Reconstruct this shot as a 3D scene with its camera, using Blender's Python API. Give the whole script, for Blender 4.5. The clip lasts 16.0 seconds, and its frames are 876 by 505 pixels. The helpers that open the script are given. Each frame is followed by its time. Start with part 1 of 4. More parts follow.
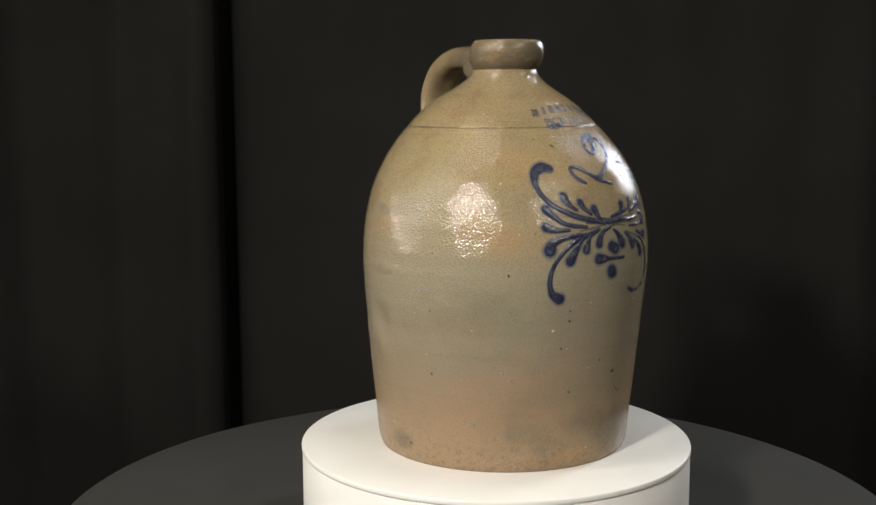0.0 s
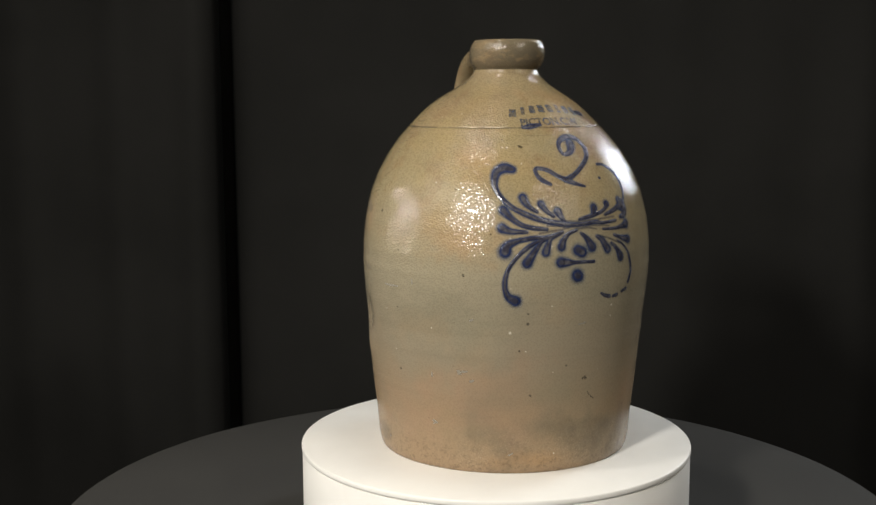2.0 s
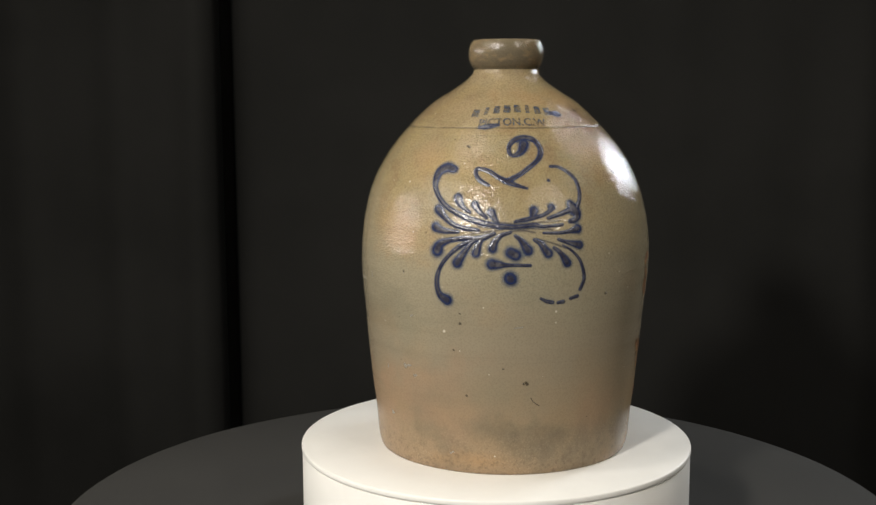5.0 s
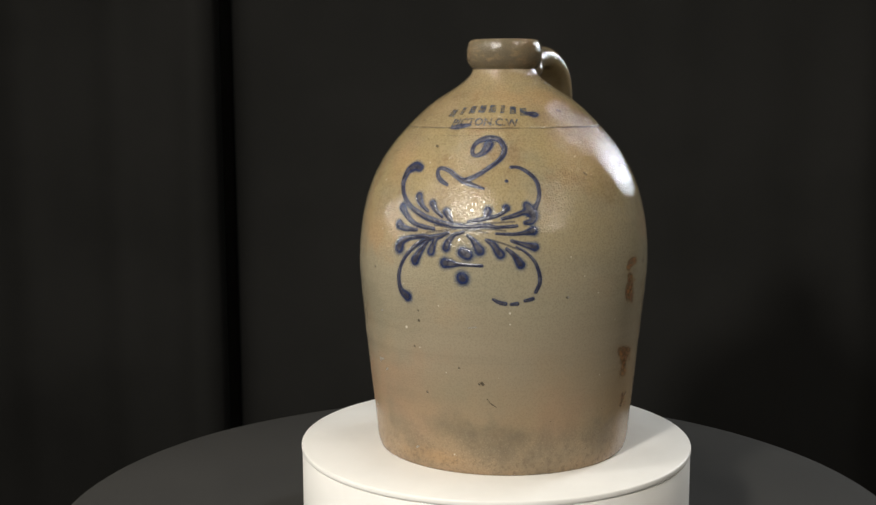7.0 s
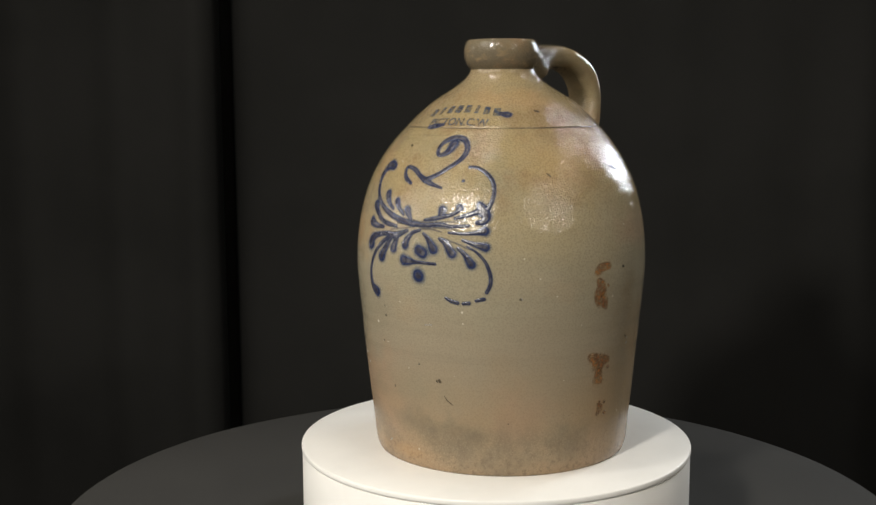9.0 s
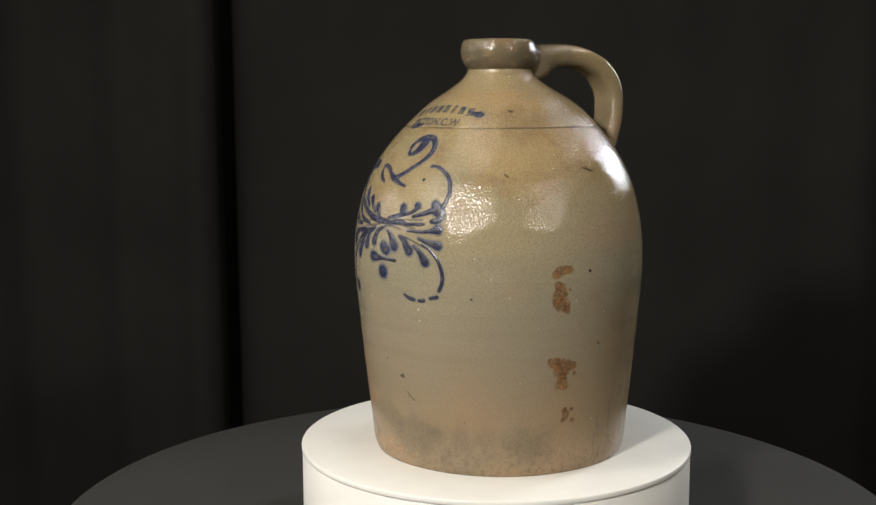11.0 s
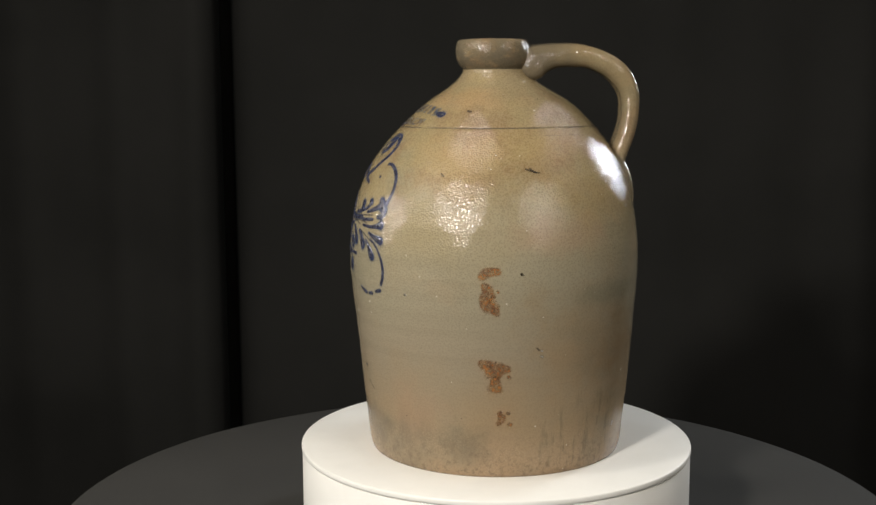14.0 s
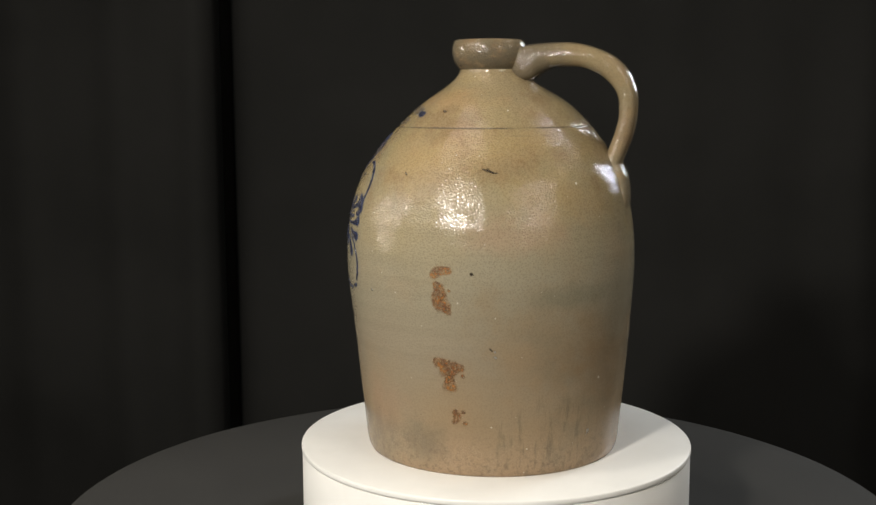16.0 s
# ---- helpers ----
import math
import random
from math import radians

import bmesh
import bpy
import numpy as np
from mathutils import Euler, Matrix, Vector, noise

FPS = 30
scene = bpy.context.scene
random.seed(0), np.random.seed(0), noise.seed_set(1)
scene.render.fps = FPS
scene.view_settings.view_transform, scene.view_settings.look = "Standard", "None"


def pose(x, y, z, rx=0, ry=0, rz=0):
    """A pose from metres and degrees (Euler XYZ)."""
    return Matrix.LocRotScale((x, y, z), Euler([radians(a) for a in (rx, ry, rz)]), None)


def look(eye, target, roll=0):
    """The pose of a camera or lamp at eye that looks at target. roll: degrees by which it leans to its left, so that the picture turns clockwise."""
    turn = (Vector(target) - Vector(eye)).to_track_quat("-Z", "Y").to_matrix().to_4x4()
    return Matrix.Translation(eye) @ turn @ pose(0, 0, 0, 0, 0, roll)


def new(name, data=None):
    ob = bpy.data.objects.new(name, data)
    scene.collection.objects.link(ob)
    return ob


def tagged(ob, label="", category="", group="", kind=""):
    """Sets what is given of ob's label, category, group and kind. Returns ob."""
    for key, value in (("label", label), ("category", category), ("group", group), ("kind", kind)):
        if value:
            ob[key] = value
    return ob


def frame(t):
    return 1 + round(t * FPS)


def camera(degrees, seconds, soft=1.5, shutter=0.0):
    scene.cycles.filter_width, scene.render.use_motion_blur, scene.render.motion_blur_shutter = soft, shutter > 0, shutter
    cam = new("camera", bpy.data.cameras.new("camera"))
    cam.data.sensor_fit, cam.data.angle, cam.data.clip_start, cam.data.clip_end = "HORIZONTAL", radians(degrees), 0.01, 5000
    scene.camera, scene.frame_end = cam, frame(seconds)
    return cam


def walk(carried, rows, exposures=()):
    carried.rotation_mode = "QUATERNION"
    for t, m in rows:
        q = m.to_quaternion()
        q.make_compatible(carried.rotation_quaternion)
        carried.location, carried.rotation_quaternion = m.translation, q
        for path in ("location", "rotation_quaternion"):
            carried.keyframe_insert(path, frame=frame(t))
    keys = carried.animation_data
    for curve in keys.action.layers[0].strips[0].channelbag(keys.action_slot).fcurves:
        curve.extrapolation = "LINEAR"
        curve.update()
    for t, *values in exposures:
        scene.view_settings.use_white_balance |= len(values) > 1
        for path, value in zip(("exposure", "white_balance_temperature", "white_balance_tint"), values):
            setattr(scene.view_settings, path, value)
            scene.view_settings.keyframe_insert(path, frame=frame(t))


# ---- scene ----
BASE = 0.83            # height of the turntable's top above the floor
TURN = -8.3266         # degrees a second
HANDLE = 122.7         # the handle's bearing on the jug, degrees

cam = camera(40.69, 16.0)
CAM_EYE = Vector((0.0, -1.0, BASE + 0.298))
CAM_YAW, CAM_PITCH = radians(-2.773), radians(7.790)
CAM_WAY = Vector((math.sin(CAM_YAW) * math.cos(CAM_PITCH), math.cos(CAM_YAW) * math.cos(CAM_PITCH), -math.sin(CAM_PITCH)))
CAM_POSE = look(CAM_EYE, CAM_EYE + CAM_WAY, -0.224)
walk(cam, [(0.0, CAM_POSE), (16.0, CAM_POSE)], [(0.0, 0.0), (16.0, 0.0)])

# ---- light: a dim room, studio lamps round the table ----
world = bpy.data.worlds.new("world")
scene.world = world
world.use_nodes = True
world.node_tree.nodes["Background"].inputs[0].default_value = (0.5, 0.5, 0.52, 1)
world.node_tree.nodes["Background"].inputs[1].default_value = 0.0

AIM = Vector((0.0, 0.0, BASE + 0.2))


def lamp(name, way, distance, size, watts, colour, size_y=None, spread=80):
    data = bpy.data.lights.new(name, "AREA")
    data.energy, data.color, data.size = watts, colour, size
    data.shape, data.spread = "DISK", radians(spread)
    if size_y:
        data.shape, data.size_y = "RECTANGLE", size_y
    ob = new(name, data)
    eye = AIM + Vector(way).normalized() * distance
    ob.matrix_world = look(eye, AIM)
    return ob


WARM, NEUTRAL, COOL = (1.0, 0.86, 0.68), (1.0, 0.955, 0.88), (0.90, 0.95, 1.0)
lamp("ceiling_lamp_front", (-0.283, -0.242, 0.928), 1.5, 0.11, 2.6, NEUTRAL, None, 150)
lamp("softbox_front", (-0.41, -0.823, 0.394), 1.6, 0.15, 9.4, NEUTRAL, None, 120)
lamp("softbox_side", (-0.72, -0.47, 0.50), 1.3, 0.61, 2.8, NEUTRAL, None, 160)
lamp("small_lamp_side", (-0.974, 0.0, 0.18), 1.6, 0.10, 0.95, NEUTRAL)
lamp("window_lamp", (0.68, 0.66, 0.315), 1.35, 0.11, 1.45, COOL, 0.34)
lamp("ceiling_lamp_back", (0.57, 0.36, 0.735), 1.9, 0.09, 0.75, COOL)
lamp("ceiling_lamp_side", (0.74, -0.086, 0.667), 2.1, 0.11, 0.40, WARM, None, 75)
lamp("small_lamp_front", (0.58, -0.69, 0.435), 3.4, 0.19, 4.1, NEUTRAL)


# ---- the jug's profile: height and radius of its wall ----
RADII = [(0.0, 0.1045), (0.004, 0.1062), (0.010, 0.1073), (0.022, 0.1083), (0.035, 0.1096), (0.050, 0.1114), (0.080, 0.1143), (0.110, 0.1170), (0.140, 0.1197),
         (0.155, 0.1206), (0.170, 0.1205), (0.185, 0.1193), (0.200, 0.1169), (0.216, 0.1128), (0.232, 0.1063), (0.248, 0.0971), (0.264, 0.0847),
         (0.280, 0.0693), (0.290, 0.0575), (0.298, 0.0448), (0.304, 0.0360), (0.310, 0.0292), (0.314, 0.0268), (0.318, 0.0264)]


def hermite(knots, x):
    """A smooth curve through knots, rows of (x, y)."""
    xs, ys = [k[0] for k in knots], [k[1] for k in knots]
    slopes = [(ys[min(i + 1, len(xs) - 1)] - ys[max(i - 1, 0)]) / (xs[min(i + 1, len(xs) - 1)] - xs[max(i - 1, 0)]) for i in range(len(xs))]
    x = min(max(x, xs[0]), xs[-1])
    i = max(k for k in range(len(xs) - 1) if xs[k] <= x)
    h = xs[i + 1] - xs[i]
    t = (x - xs[i]) / h
    return ((2 * t ** 3 - 3 * t * t + 1) * ys[i] + (t ** 3 - 2 * t * t + t) * h * slopes[i]
            + (3 * t * t - 2 * t ** 3) * ys[i + 1] + (t ** 3 - t * t) * h * slopes[i + 1])


# ---- materials ----
class Nodes:
    """A short way to write a node material."""

    def __init__(self, name):
        self.mat = bpy.data.materials.new(name)
        self.mat.use_nodes = True
        self.tree = self.mat.node_tree
        self.bsdf = self.tree.nodes["Principled BSDF"]
        self.out = self.tree.nodes["Material Output"]

    def add(self, kind, **sets):
        node = self.tree.nodes.new(kind)
        for key, value in sets.items():
            if key in node.inputs:
                self.put(node.inputs[key], value)
        return node

    def put(self, socket, value):
        if isinstance(value, bpy.types.NodeSocket):
            self.tree.links.new(value, socket)
        else:
            socket.default_value = value

    def set(self, **sets):
        for key, value in sets.items():
            self.put(self.bsdf.inputs[key.replace("_", " ")], value)
        return self

    def coords(self):
        return self.add("ShaderNodeTexCoord").outputs["Object"]

    def noise(self, scale, detail=3.0, rough=0.55, where=None, stretch=None):
        vec = where or self.coords()
        if stretch:
            mapping = self.add("ShaderNodeMapping", Vector=vec)
            mapping.inputs["Scale"].default_value = stretch
            vec = mapping.outputs[0]
        return self.add("ShaderNodeTexNoise", Vector=vec, Scale=scale, Detail=detail, Roughness=rough).outputs["Fac"]

    def spread(self, value, a, b, c=0.0, d=1.0):
        node = self.add("ShaderNodeMapRange")
        node.interpolation_type = "SMOOTHSTEP"
        for i, v in enumerate((value, a, b, c, d)):
            self.put(node.inputs[i], v)
        return node.outputs[0]

    def maths(self, op, a, b=0.0):
        node = self.add("ShaderNodeMath")
        node.operation = op
        self.put(node.inputs[0], a)
        self.put(node.inputs[1], b)
        return node.outputs[0]

    def mix(self, fac, a, b):
        node = self.add("ShaderNodeMix")
        node.data_type = "RGBA"
        for i, v in ((0, fac), (6, a), (7, b)):
            if isinstance(v, tuple):
                v = (*v, 1.0)
            self.put(node.inputs[i], v)
        return node.outputs[2]

    def ramp(self, value, stops):
        node = self.add("ShaderNodeValToRGB", Fac=value)
        el = node.color_ramp.elements
        for i, (at, col) in enumerate(stops):
            e = el[i] if i < 2 else el.new(at)
            e.position, e.color = at, (*col, 1.0)
        return node.outputs[0]

    def bump(self, height, strength, distance, normal=None):
        node = self.add("ShaderNodeBump", Height=height, Strength=strength, Distance=distance)
        if normal:
            self.put(node.inputs["Normal"], normal)
        return node.outputs[0]

    def cover(self, alpha):
        """Lets the surface below show where alpha is low."""
        clear = self.add("ShaderNodeBsdfTransparent")
        mix = self.add("ShaderNodeMixShader")
        self.put(mix.inputs[0], alpha)
        self.put(mix.inputs[1], clear.outputs[0])
        self.put(mix.inputs[2], self.bsdf.outputs[0])
        self.put(self.out.inputs["Surface"], mix.outputs[0])
        return self


def orange_peel(n, strength=0.6):
    """The pitted relief of a salt glaze."""
    where = n.coords()
    pits = n.add("ShaderNodeTexVoronoi", Vector=where, Scale=700.0)
    pits.feature = "SMOOTH_F1"
    pits.inputs["Smoothness"].default_value = 0.4
    fine = n.noise(1500.0, 2.0, 0.5, where)
    first = n.bump(n.noise(70.0, 2.0, 0.5, where), 0.03, 0.002)
    # the salt pitted the shoulder more than the belly
    z = n.add("ShaderNodeSeparateXYZ", Vector=where).outputs[2]
    uneven = n.spread(n.noise(24.0, 3.0, 0.6, where), 0.35, 0.65, 0.65, 1.1)
    depth = n.maths("MULTIPLY", n.spread(z, 0.10, 0.205, strength * 0.5, strength), uneven)
    second = n.bump(pits.outputs["Distance"], depth, 0.00054, first)
    return n.bump(fine, strength * 0.10, 0.0002, second)


OLIVE, FLASH, BROWN, PINK, SMUDGE = (0.185, 0.178, 0.125), (0.375, 0.225, 0.105), (0.195, 0.122, 0.060), (0.345, 0.222, 0.142), (0.105, 0.092, 0.066)
# kiln flashes and smudges on the body: bearing, height, half width, half height, amount, tint
FLASHES = [(-88, 0.190, 0.045, 0.022, 0.55, FLASH), (-146, 0.200, 0.030, 0.022, 0.45, PINK), (-60, 0.256, 0.055, 0.011, 0.60, OLIVE), (-38, 0.250, 0.040, 0.009, 0.45, OLIVE),
           (-80, 0.245, 0.035, 0.022, 0.45, FLASH), (10, 0.244, 0.034, 0.024, 0.50, FLASH), (-14, 0.228, 0.020, 0.030, 0.40, OLIVE), (22, 0.226, 0.036, 0.018, 0.55, BROWN),
           (46, 0.240, 0.028, 0.011, 0.50, BROWN), (52, 0.192, 0.050, 0.018, 0.50, PINK), (62, 0.110, 0.060, 0.050, 0.45, (0.265, 0.172, 0.085)), (72, 0.142, 0.045, 0.011, 0.55, OLIVE),
           (90, 0.085, 0.050, 0.045, 0.45, BROWN), (-33, 0.165, 0.050, 0.030, 0.35, OLIVE), (-75, 0.058, 0.055, 0.035, 0.55, PINK), (-118, 0.048, 0.055, 0.028, 0.40, PINK),
           (-28, 0.026, 0.034, 0.018, 0.70, SMUDGE), (-48, 0.036, 0.020, 0.014, 0.50, SMUDGE), (14, 0.026, 0.030, 0.018, 0.50, SMUDGE), (-58, 0.012, 0.035, 0.008, 0.50, FLASH),
           (-5, 0.052, 0.030, 0.026, 0.40, PINK), (-137, 0.016, 0.014, 0.010, 0.60, SMUDGE), (-96, 0.120, 0.060, 0.030, 0.30, OLIVE), (105, 0.250, 0.050, 0.020, 0.50, BROWN), (38, 0.258, 0.060, 0.016, 0.45, (0.33, 0.215, 0.085)), (70, 0.215, 0.050, 0.020, 0.45, (0.32, 0.21, 0.085)), (20, 0.290, 0.040, 0.012, 0.35, FLASH),
           (-20, 0.292, 0.040, 0.010, 0.45, FLASH), (-100, 0.285, 0.040, 0.014, 0.45, BROWN), (-48, 0.066, 0.040, 0.018, 0.30, OLIVE)]


def stoneware(name, stops, low, high, marks=True, ash=0.0):
    n = Nodes(name)
    where = n.coords()
    z = n.add("ShaderNodeSeparateXYZ", Vector=where).outputs[2]
    cloud = n.noise(14.0, 4.0, 0.55, where)
    wave = n.maths("MULTIPLY", n.maths("SUBTRACT", cloud, 0.5), (high - low) * 0.34)
    height = n.spread(n.maths("ADD", z, wave), low, high)
    height.node.interpolation_type = "LINEAR"
    colour = n.ramp(height, stops)
    if marks:
        ripple = n.maths("MULTIPLY", n.maths("SUBTRACT", n.noise(34.0, 5.0, 0.62, where), 0.5), 2.6)
        for bearing, mid, wide, tall, amount, tint in FLASHES:
            reach = hermite(RADII, mid)
            shift = n.add("ShaderNodeMapping", Vector=where)
            shift.inputs["Scale"].default_value = (1 / wide, 1 / wide, 1 / tall)
            shift.inputs["Location"].default_value = (-reach * math.cos(radians(bearing)) / wide, -reach * math.sin(radians(bearing)) / wide, -mid / tall)
            size = n.add("ShaderNodeVectorMath")
            size.operation = "LENGTH"
            n.put(size.inputs[0], shift.outputs[0])
            colour = n.mix(n.spread(n.maths("ADD", size.outputs["Value"], ripple), 1.35, 0.1, 0, amount), colour, tint)
        # thin dark runs down to the foot below the rust stains
        side = n.add("ShaderNodeMapping", Vector=where)
        side.inputs["Location"].default_value = (-0.045, -0.098, -0.030)
        gap = n.add("ShaderNodeVectorMath")
        gap.operation = "LENGTH"
        n.put(gap.inputs[0], side.outputs[0])
        runs = n.maths("MULTIPLY", n.spread(gap.outputs["Value"], 0.062, 0.02), n.spread(n.noise(210.0, 4.0, 0.7, where, (1, 1, 0.10)), 0.50, 0.66))
        colour = n.mix(n.maths("MULTIPLY", n.maths("MULTIPLY", runs, n.spread(z, 0.075, 0.05)), 0.62), colour, (0.085, 0.07, 0.048))
    # blushes of iron, golden patches on the shoulder, grey patches
    colour = n.mix(n.spread(n.noise(13.0, 4.0, 0.55, where, (1, 1, 1.3)), 0.50, 0.72, 0, 0.32), colour, (0.35, 0.238, 0.135))
    gold = n.maths("MULTIPLY", n.spread(n.noise(18.0, 4.0, 0.6, where, (1.1, 1.0, 1.2)), 0.42, 0.62), n.spread(z, 0.16, 0.22, 0.0, 0.5 if marks else 0.12))
    colour = n.mix(gold, colour, (0.305, 0.228, 0.104))
    colour = n.mix(n.spread(n.noise(11.0, 5.0, 0.6, where, (1.2, 1.0, 1.4)), 0.50, 0.74, 0, 0.42), colour, (0.19, 0.165, 0.115))
    # darker clouds over the shoulder
    cloudy = n.maths("MULTIPLY", n.spread(n.noise(31.0, 5.0, 0.65, where), 0.47, 0.68), n.spread(z, 0.17, 0.24, 0.0, 0.6))
    colour = n.mix(cloudy, colour, (0.205, 0.128, 0.066))
    # fine mottling of the glaze
    colour = n.mix(n.spread(n.noise(520.0, 3.0, 0.65, where), 0.48, 0.72, 0, n.spread(z, 0.12, 0.24, 0.08, 0.26)), colour, (0.12, 0.085, 0.05))
    # glaze lies darker in its pits; relief's shade and glints also put into colour
    pits = n.add("ShaderNodeTexVoronoi", Vector=where, Scale=700.0)
    pits.feature = "SMOOTH_F1"
    pits.inputs["Smoothness"].default_value = 0.4
    colour = n.mix(n.spread(pits.outputs["Distance"], 0.42, 0.16, 0, n.spread(z, 0.08, 0.21, 0.12, 0.27) if marks else 0.07), colour, (0.13, 0.095, 0.05))
    colour = n.mix(n.spread(pits.outputs["Distance"], 0.40, 0.62, 0, n.spread(z, 0.08, 0.21, 0.06, 0.15) if marks else 0.03), colour, (0.45, 0.36, 0.22))
    # glassy above, drier towards the foot
    rough = n.maths("MINIMUM", n.maths("ADD", n.spread(n.noise(90.0, 3.0, 0.5, where), 0.3, 0.7, 0.08, 0.15), n.spread(z, 0.17, 0.05, 0.0, 0.15)), 0.262)
    if marks:
        # faint turning lines, denser toward the middle
        lines = n.noise(1.0, 3.0, 0.6, where, (6, 6, 260))
        colour = n.mix(n.spread(lines, 0.5, 0.75, 0, 0.08), colour, (0.15, 0.115, 0.07))
        # wet-looking runs and smudges round the foot
        foot = n.spread(z, 0.075, 0.01)
        smear = n.spread(n.noise(26.0, 5.0, 0.65, where, (1, 1, 0.55)), 0.5, 0.68)
        colour = n.mix(n.maths("MULTIPLY", n.maths("MULTIPLY", foot, smear), 0.32), colour, (0.10, 0.085, 0.065))
        # dirt ground into the coarse clay of the foot
        grit = n.maths("MULTIPLY", n.spread(z, 0.045, 0.0), n.spread(n.noise(240.0, 5.0, 0.75, where), 0.48, 0.66))
        colour = n.mix(n.maths("MULTIPLY", grit, 0.5), colour, (0.09, 0.065, 0.045))
        dots = n.add("ShaderNodeTexVoronoi", Vector=where, Scale=560.0)
        pale = n.maths("MULTIPLY", n.maths("MULTIPLY", n.spread(z, 0.065, 0.0), n.spread(n.noise(20.0, 3.0, 0.6, where), 0.42, 0.6)), n.spread(dots.outputs["Distance"], 0.5, 0.2))
        colour = n.mix(n.maths("MULTIPLY", pale, 0.28), colour, (0.44, 0.33, 0.22))
        # dark iron specks and pale chips
        for scale, size, share, tint in ((70.0, 0.045, 0.16, (0.03, 0.022, 0.015)), (38.0, 0.026, 0.35, (0.03, 0.025, 0.02)), (46.0, 0.05, 0.3, (0.62, 0.55, 0.44)), (110.0, 0.07, 0.22, (0.6, 0.53, 0.42))):
            cell = n.add("ShaderNodeTexVoronoi", Vector=where, Scale=scale)
            pick = n.add("ShaderNodeSeparateColor", Color=cell.outputs["Color"])
            chosen = n.maths("LESS_THAN", pick.outputs[0], share)
            spot = n.spread(n.maths("ADD", cell.outputs["Distance"], n.maths("MULTIPLY", pick.outputs[1], 0.02)), size * 1.3, size * 0.7)
            colour = n.mix(n.maths("MULTIPLY", n.maths("MULTIPLY", chosen, spot), 0.85), colour, tint)
        # the score line, tinted darker, patchily along its length
        line = n.spread(n.maths("ABSOLUTE", n.maths("SUBTRACT", z, 0.2693)), 0.0007, 0.0003)
        worn = n.spread(n.noise(30.0, 3.0, 0.6, where), 0.36, 0.6, 0.15, 0.7)
        colour = n.mix(n.maths("MULTIPLY", line, worn), colour, (0.05, 0.045, 0.04))
        under = n.spread(n.maths("ABSOLUTE", n.maths("SUBTRACT", z, 0.2635)), 0.0006, 0.0002)
        colour = n.mix(n.maths("MULTIPLY", under, n.spread(n.noise(16.0, 3.0, 0.6, where), 0.48, 0.66, 0.0, 0.4)), colour, (0.08, 0.068, 0.05))
    else:
        # tan where the glaze ran thin, dark pinholes
        colour = n.mix(n.spread(n.noise(48.0, 4.0, 0.65, where, (1, 1, 2.2)), 0.50, 0.68, 0, 0.5), colour, (0.265, 0.185, 0.098))
        cell = n.add("ShaderNodeTexVoronoi", Vector=where, Scale=95.0)
        pick = n.add("ShaderNodeSeparateColor", Color=cell.outputs["Color"])
        hole = n.maths("MULTIPLY", n.maths("LESS_THAN", pick.outputs[0], 0.22), n.spread(cell.outputs["Distance"], 0.08, 0.04, 0, 0.8))
        colour = n.mix(hole, colour, (0.04, 0.03, 0.02))
    if ash:
        # the grey of the collar runs on over the root
        near = n.add("ShaderNodeVectorMath")
        near.operation = "LENGTH"
        n.put(near.inputs[0], n.add("ShaderNodeMapping", Vector=where).outputs[0])
        near.inputs[0].links[0].from_node.inputs["Location"].default_value = (0, 0, -0.318)
        away = n.maths("ADD", near.outputs["Value"], n.maths("MULTIPLY", n.maths("SUBTRACT", n.noise(60.0, 4.0, 0.6, where), 0.5), 0.03))
        colour = n.mix(n.spread(away, ash, ash * 0.55, 0, 0.85), colour, (0.125, 0.102, 0.068))
    n.set(Base_Color=colour, Roughness=rough, Specular_IOR_Level=n.spread(z, 0.04, 0.15, 0.22, 0.5), Normal=orange_peel(n))
    return n.mat


BODY_STOPS = [(0.00, (0.300, 0.208, 0.125)), (1.00, (0.249, 0.191, 0.110)), (0.13, (0.285, 0.208, 0.125)), (0.30, (0.270, 0.224, 0.156)),
              (0.48, (0.285, 0.249, 0.172)), (0.60, (0.283, 0.240, 0.154)), (0.75, (0.264, 0.211, 0.114)), (0.90, (0.258, 0.201, 0.108))]
GREY_STOPS = [(0.0, (0.085, 0.066, 0.042)), (0.45, (0.115, 0.095, 0.064)), (1.0, (0.15, 0.122, 0.078))]
HANDLE_STOPS = [(0.0, (0.215, 0.178, 0.115)), (1.0, (0.245, 0.190, 0.105))]
M_BODY = stoneware("salt_glazed_stoneware", BODY_STOPS, 0.0, 0.31)
M_COLLAR = stoneware("grey_glazed_stoneware", GREY_STOPS, 0.312, 0.34, False)
M_HANDLE = stoneware("tan_glazed_stoneware", HANDLE_STOPS, 0.2, 0.34, False, 0.082)


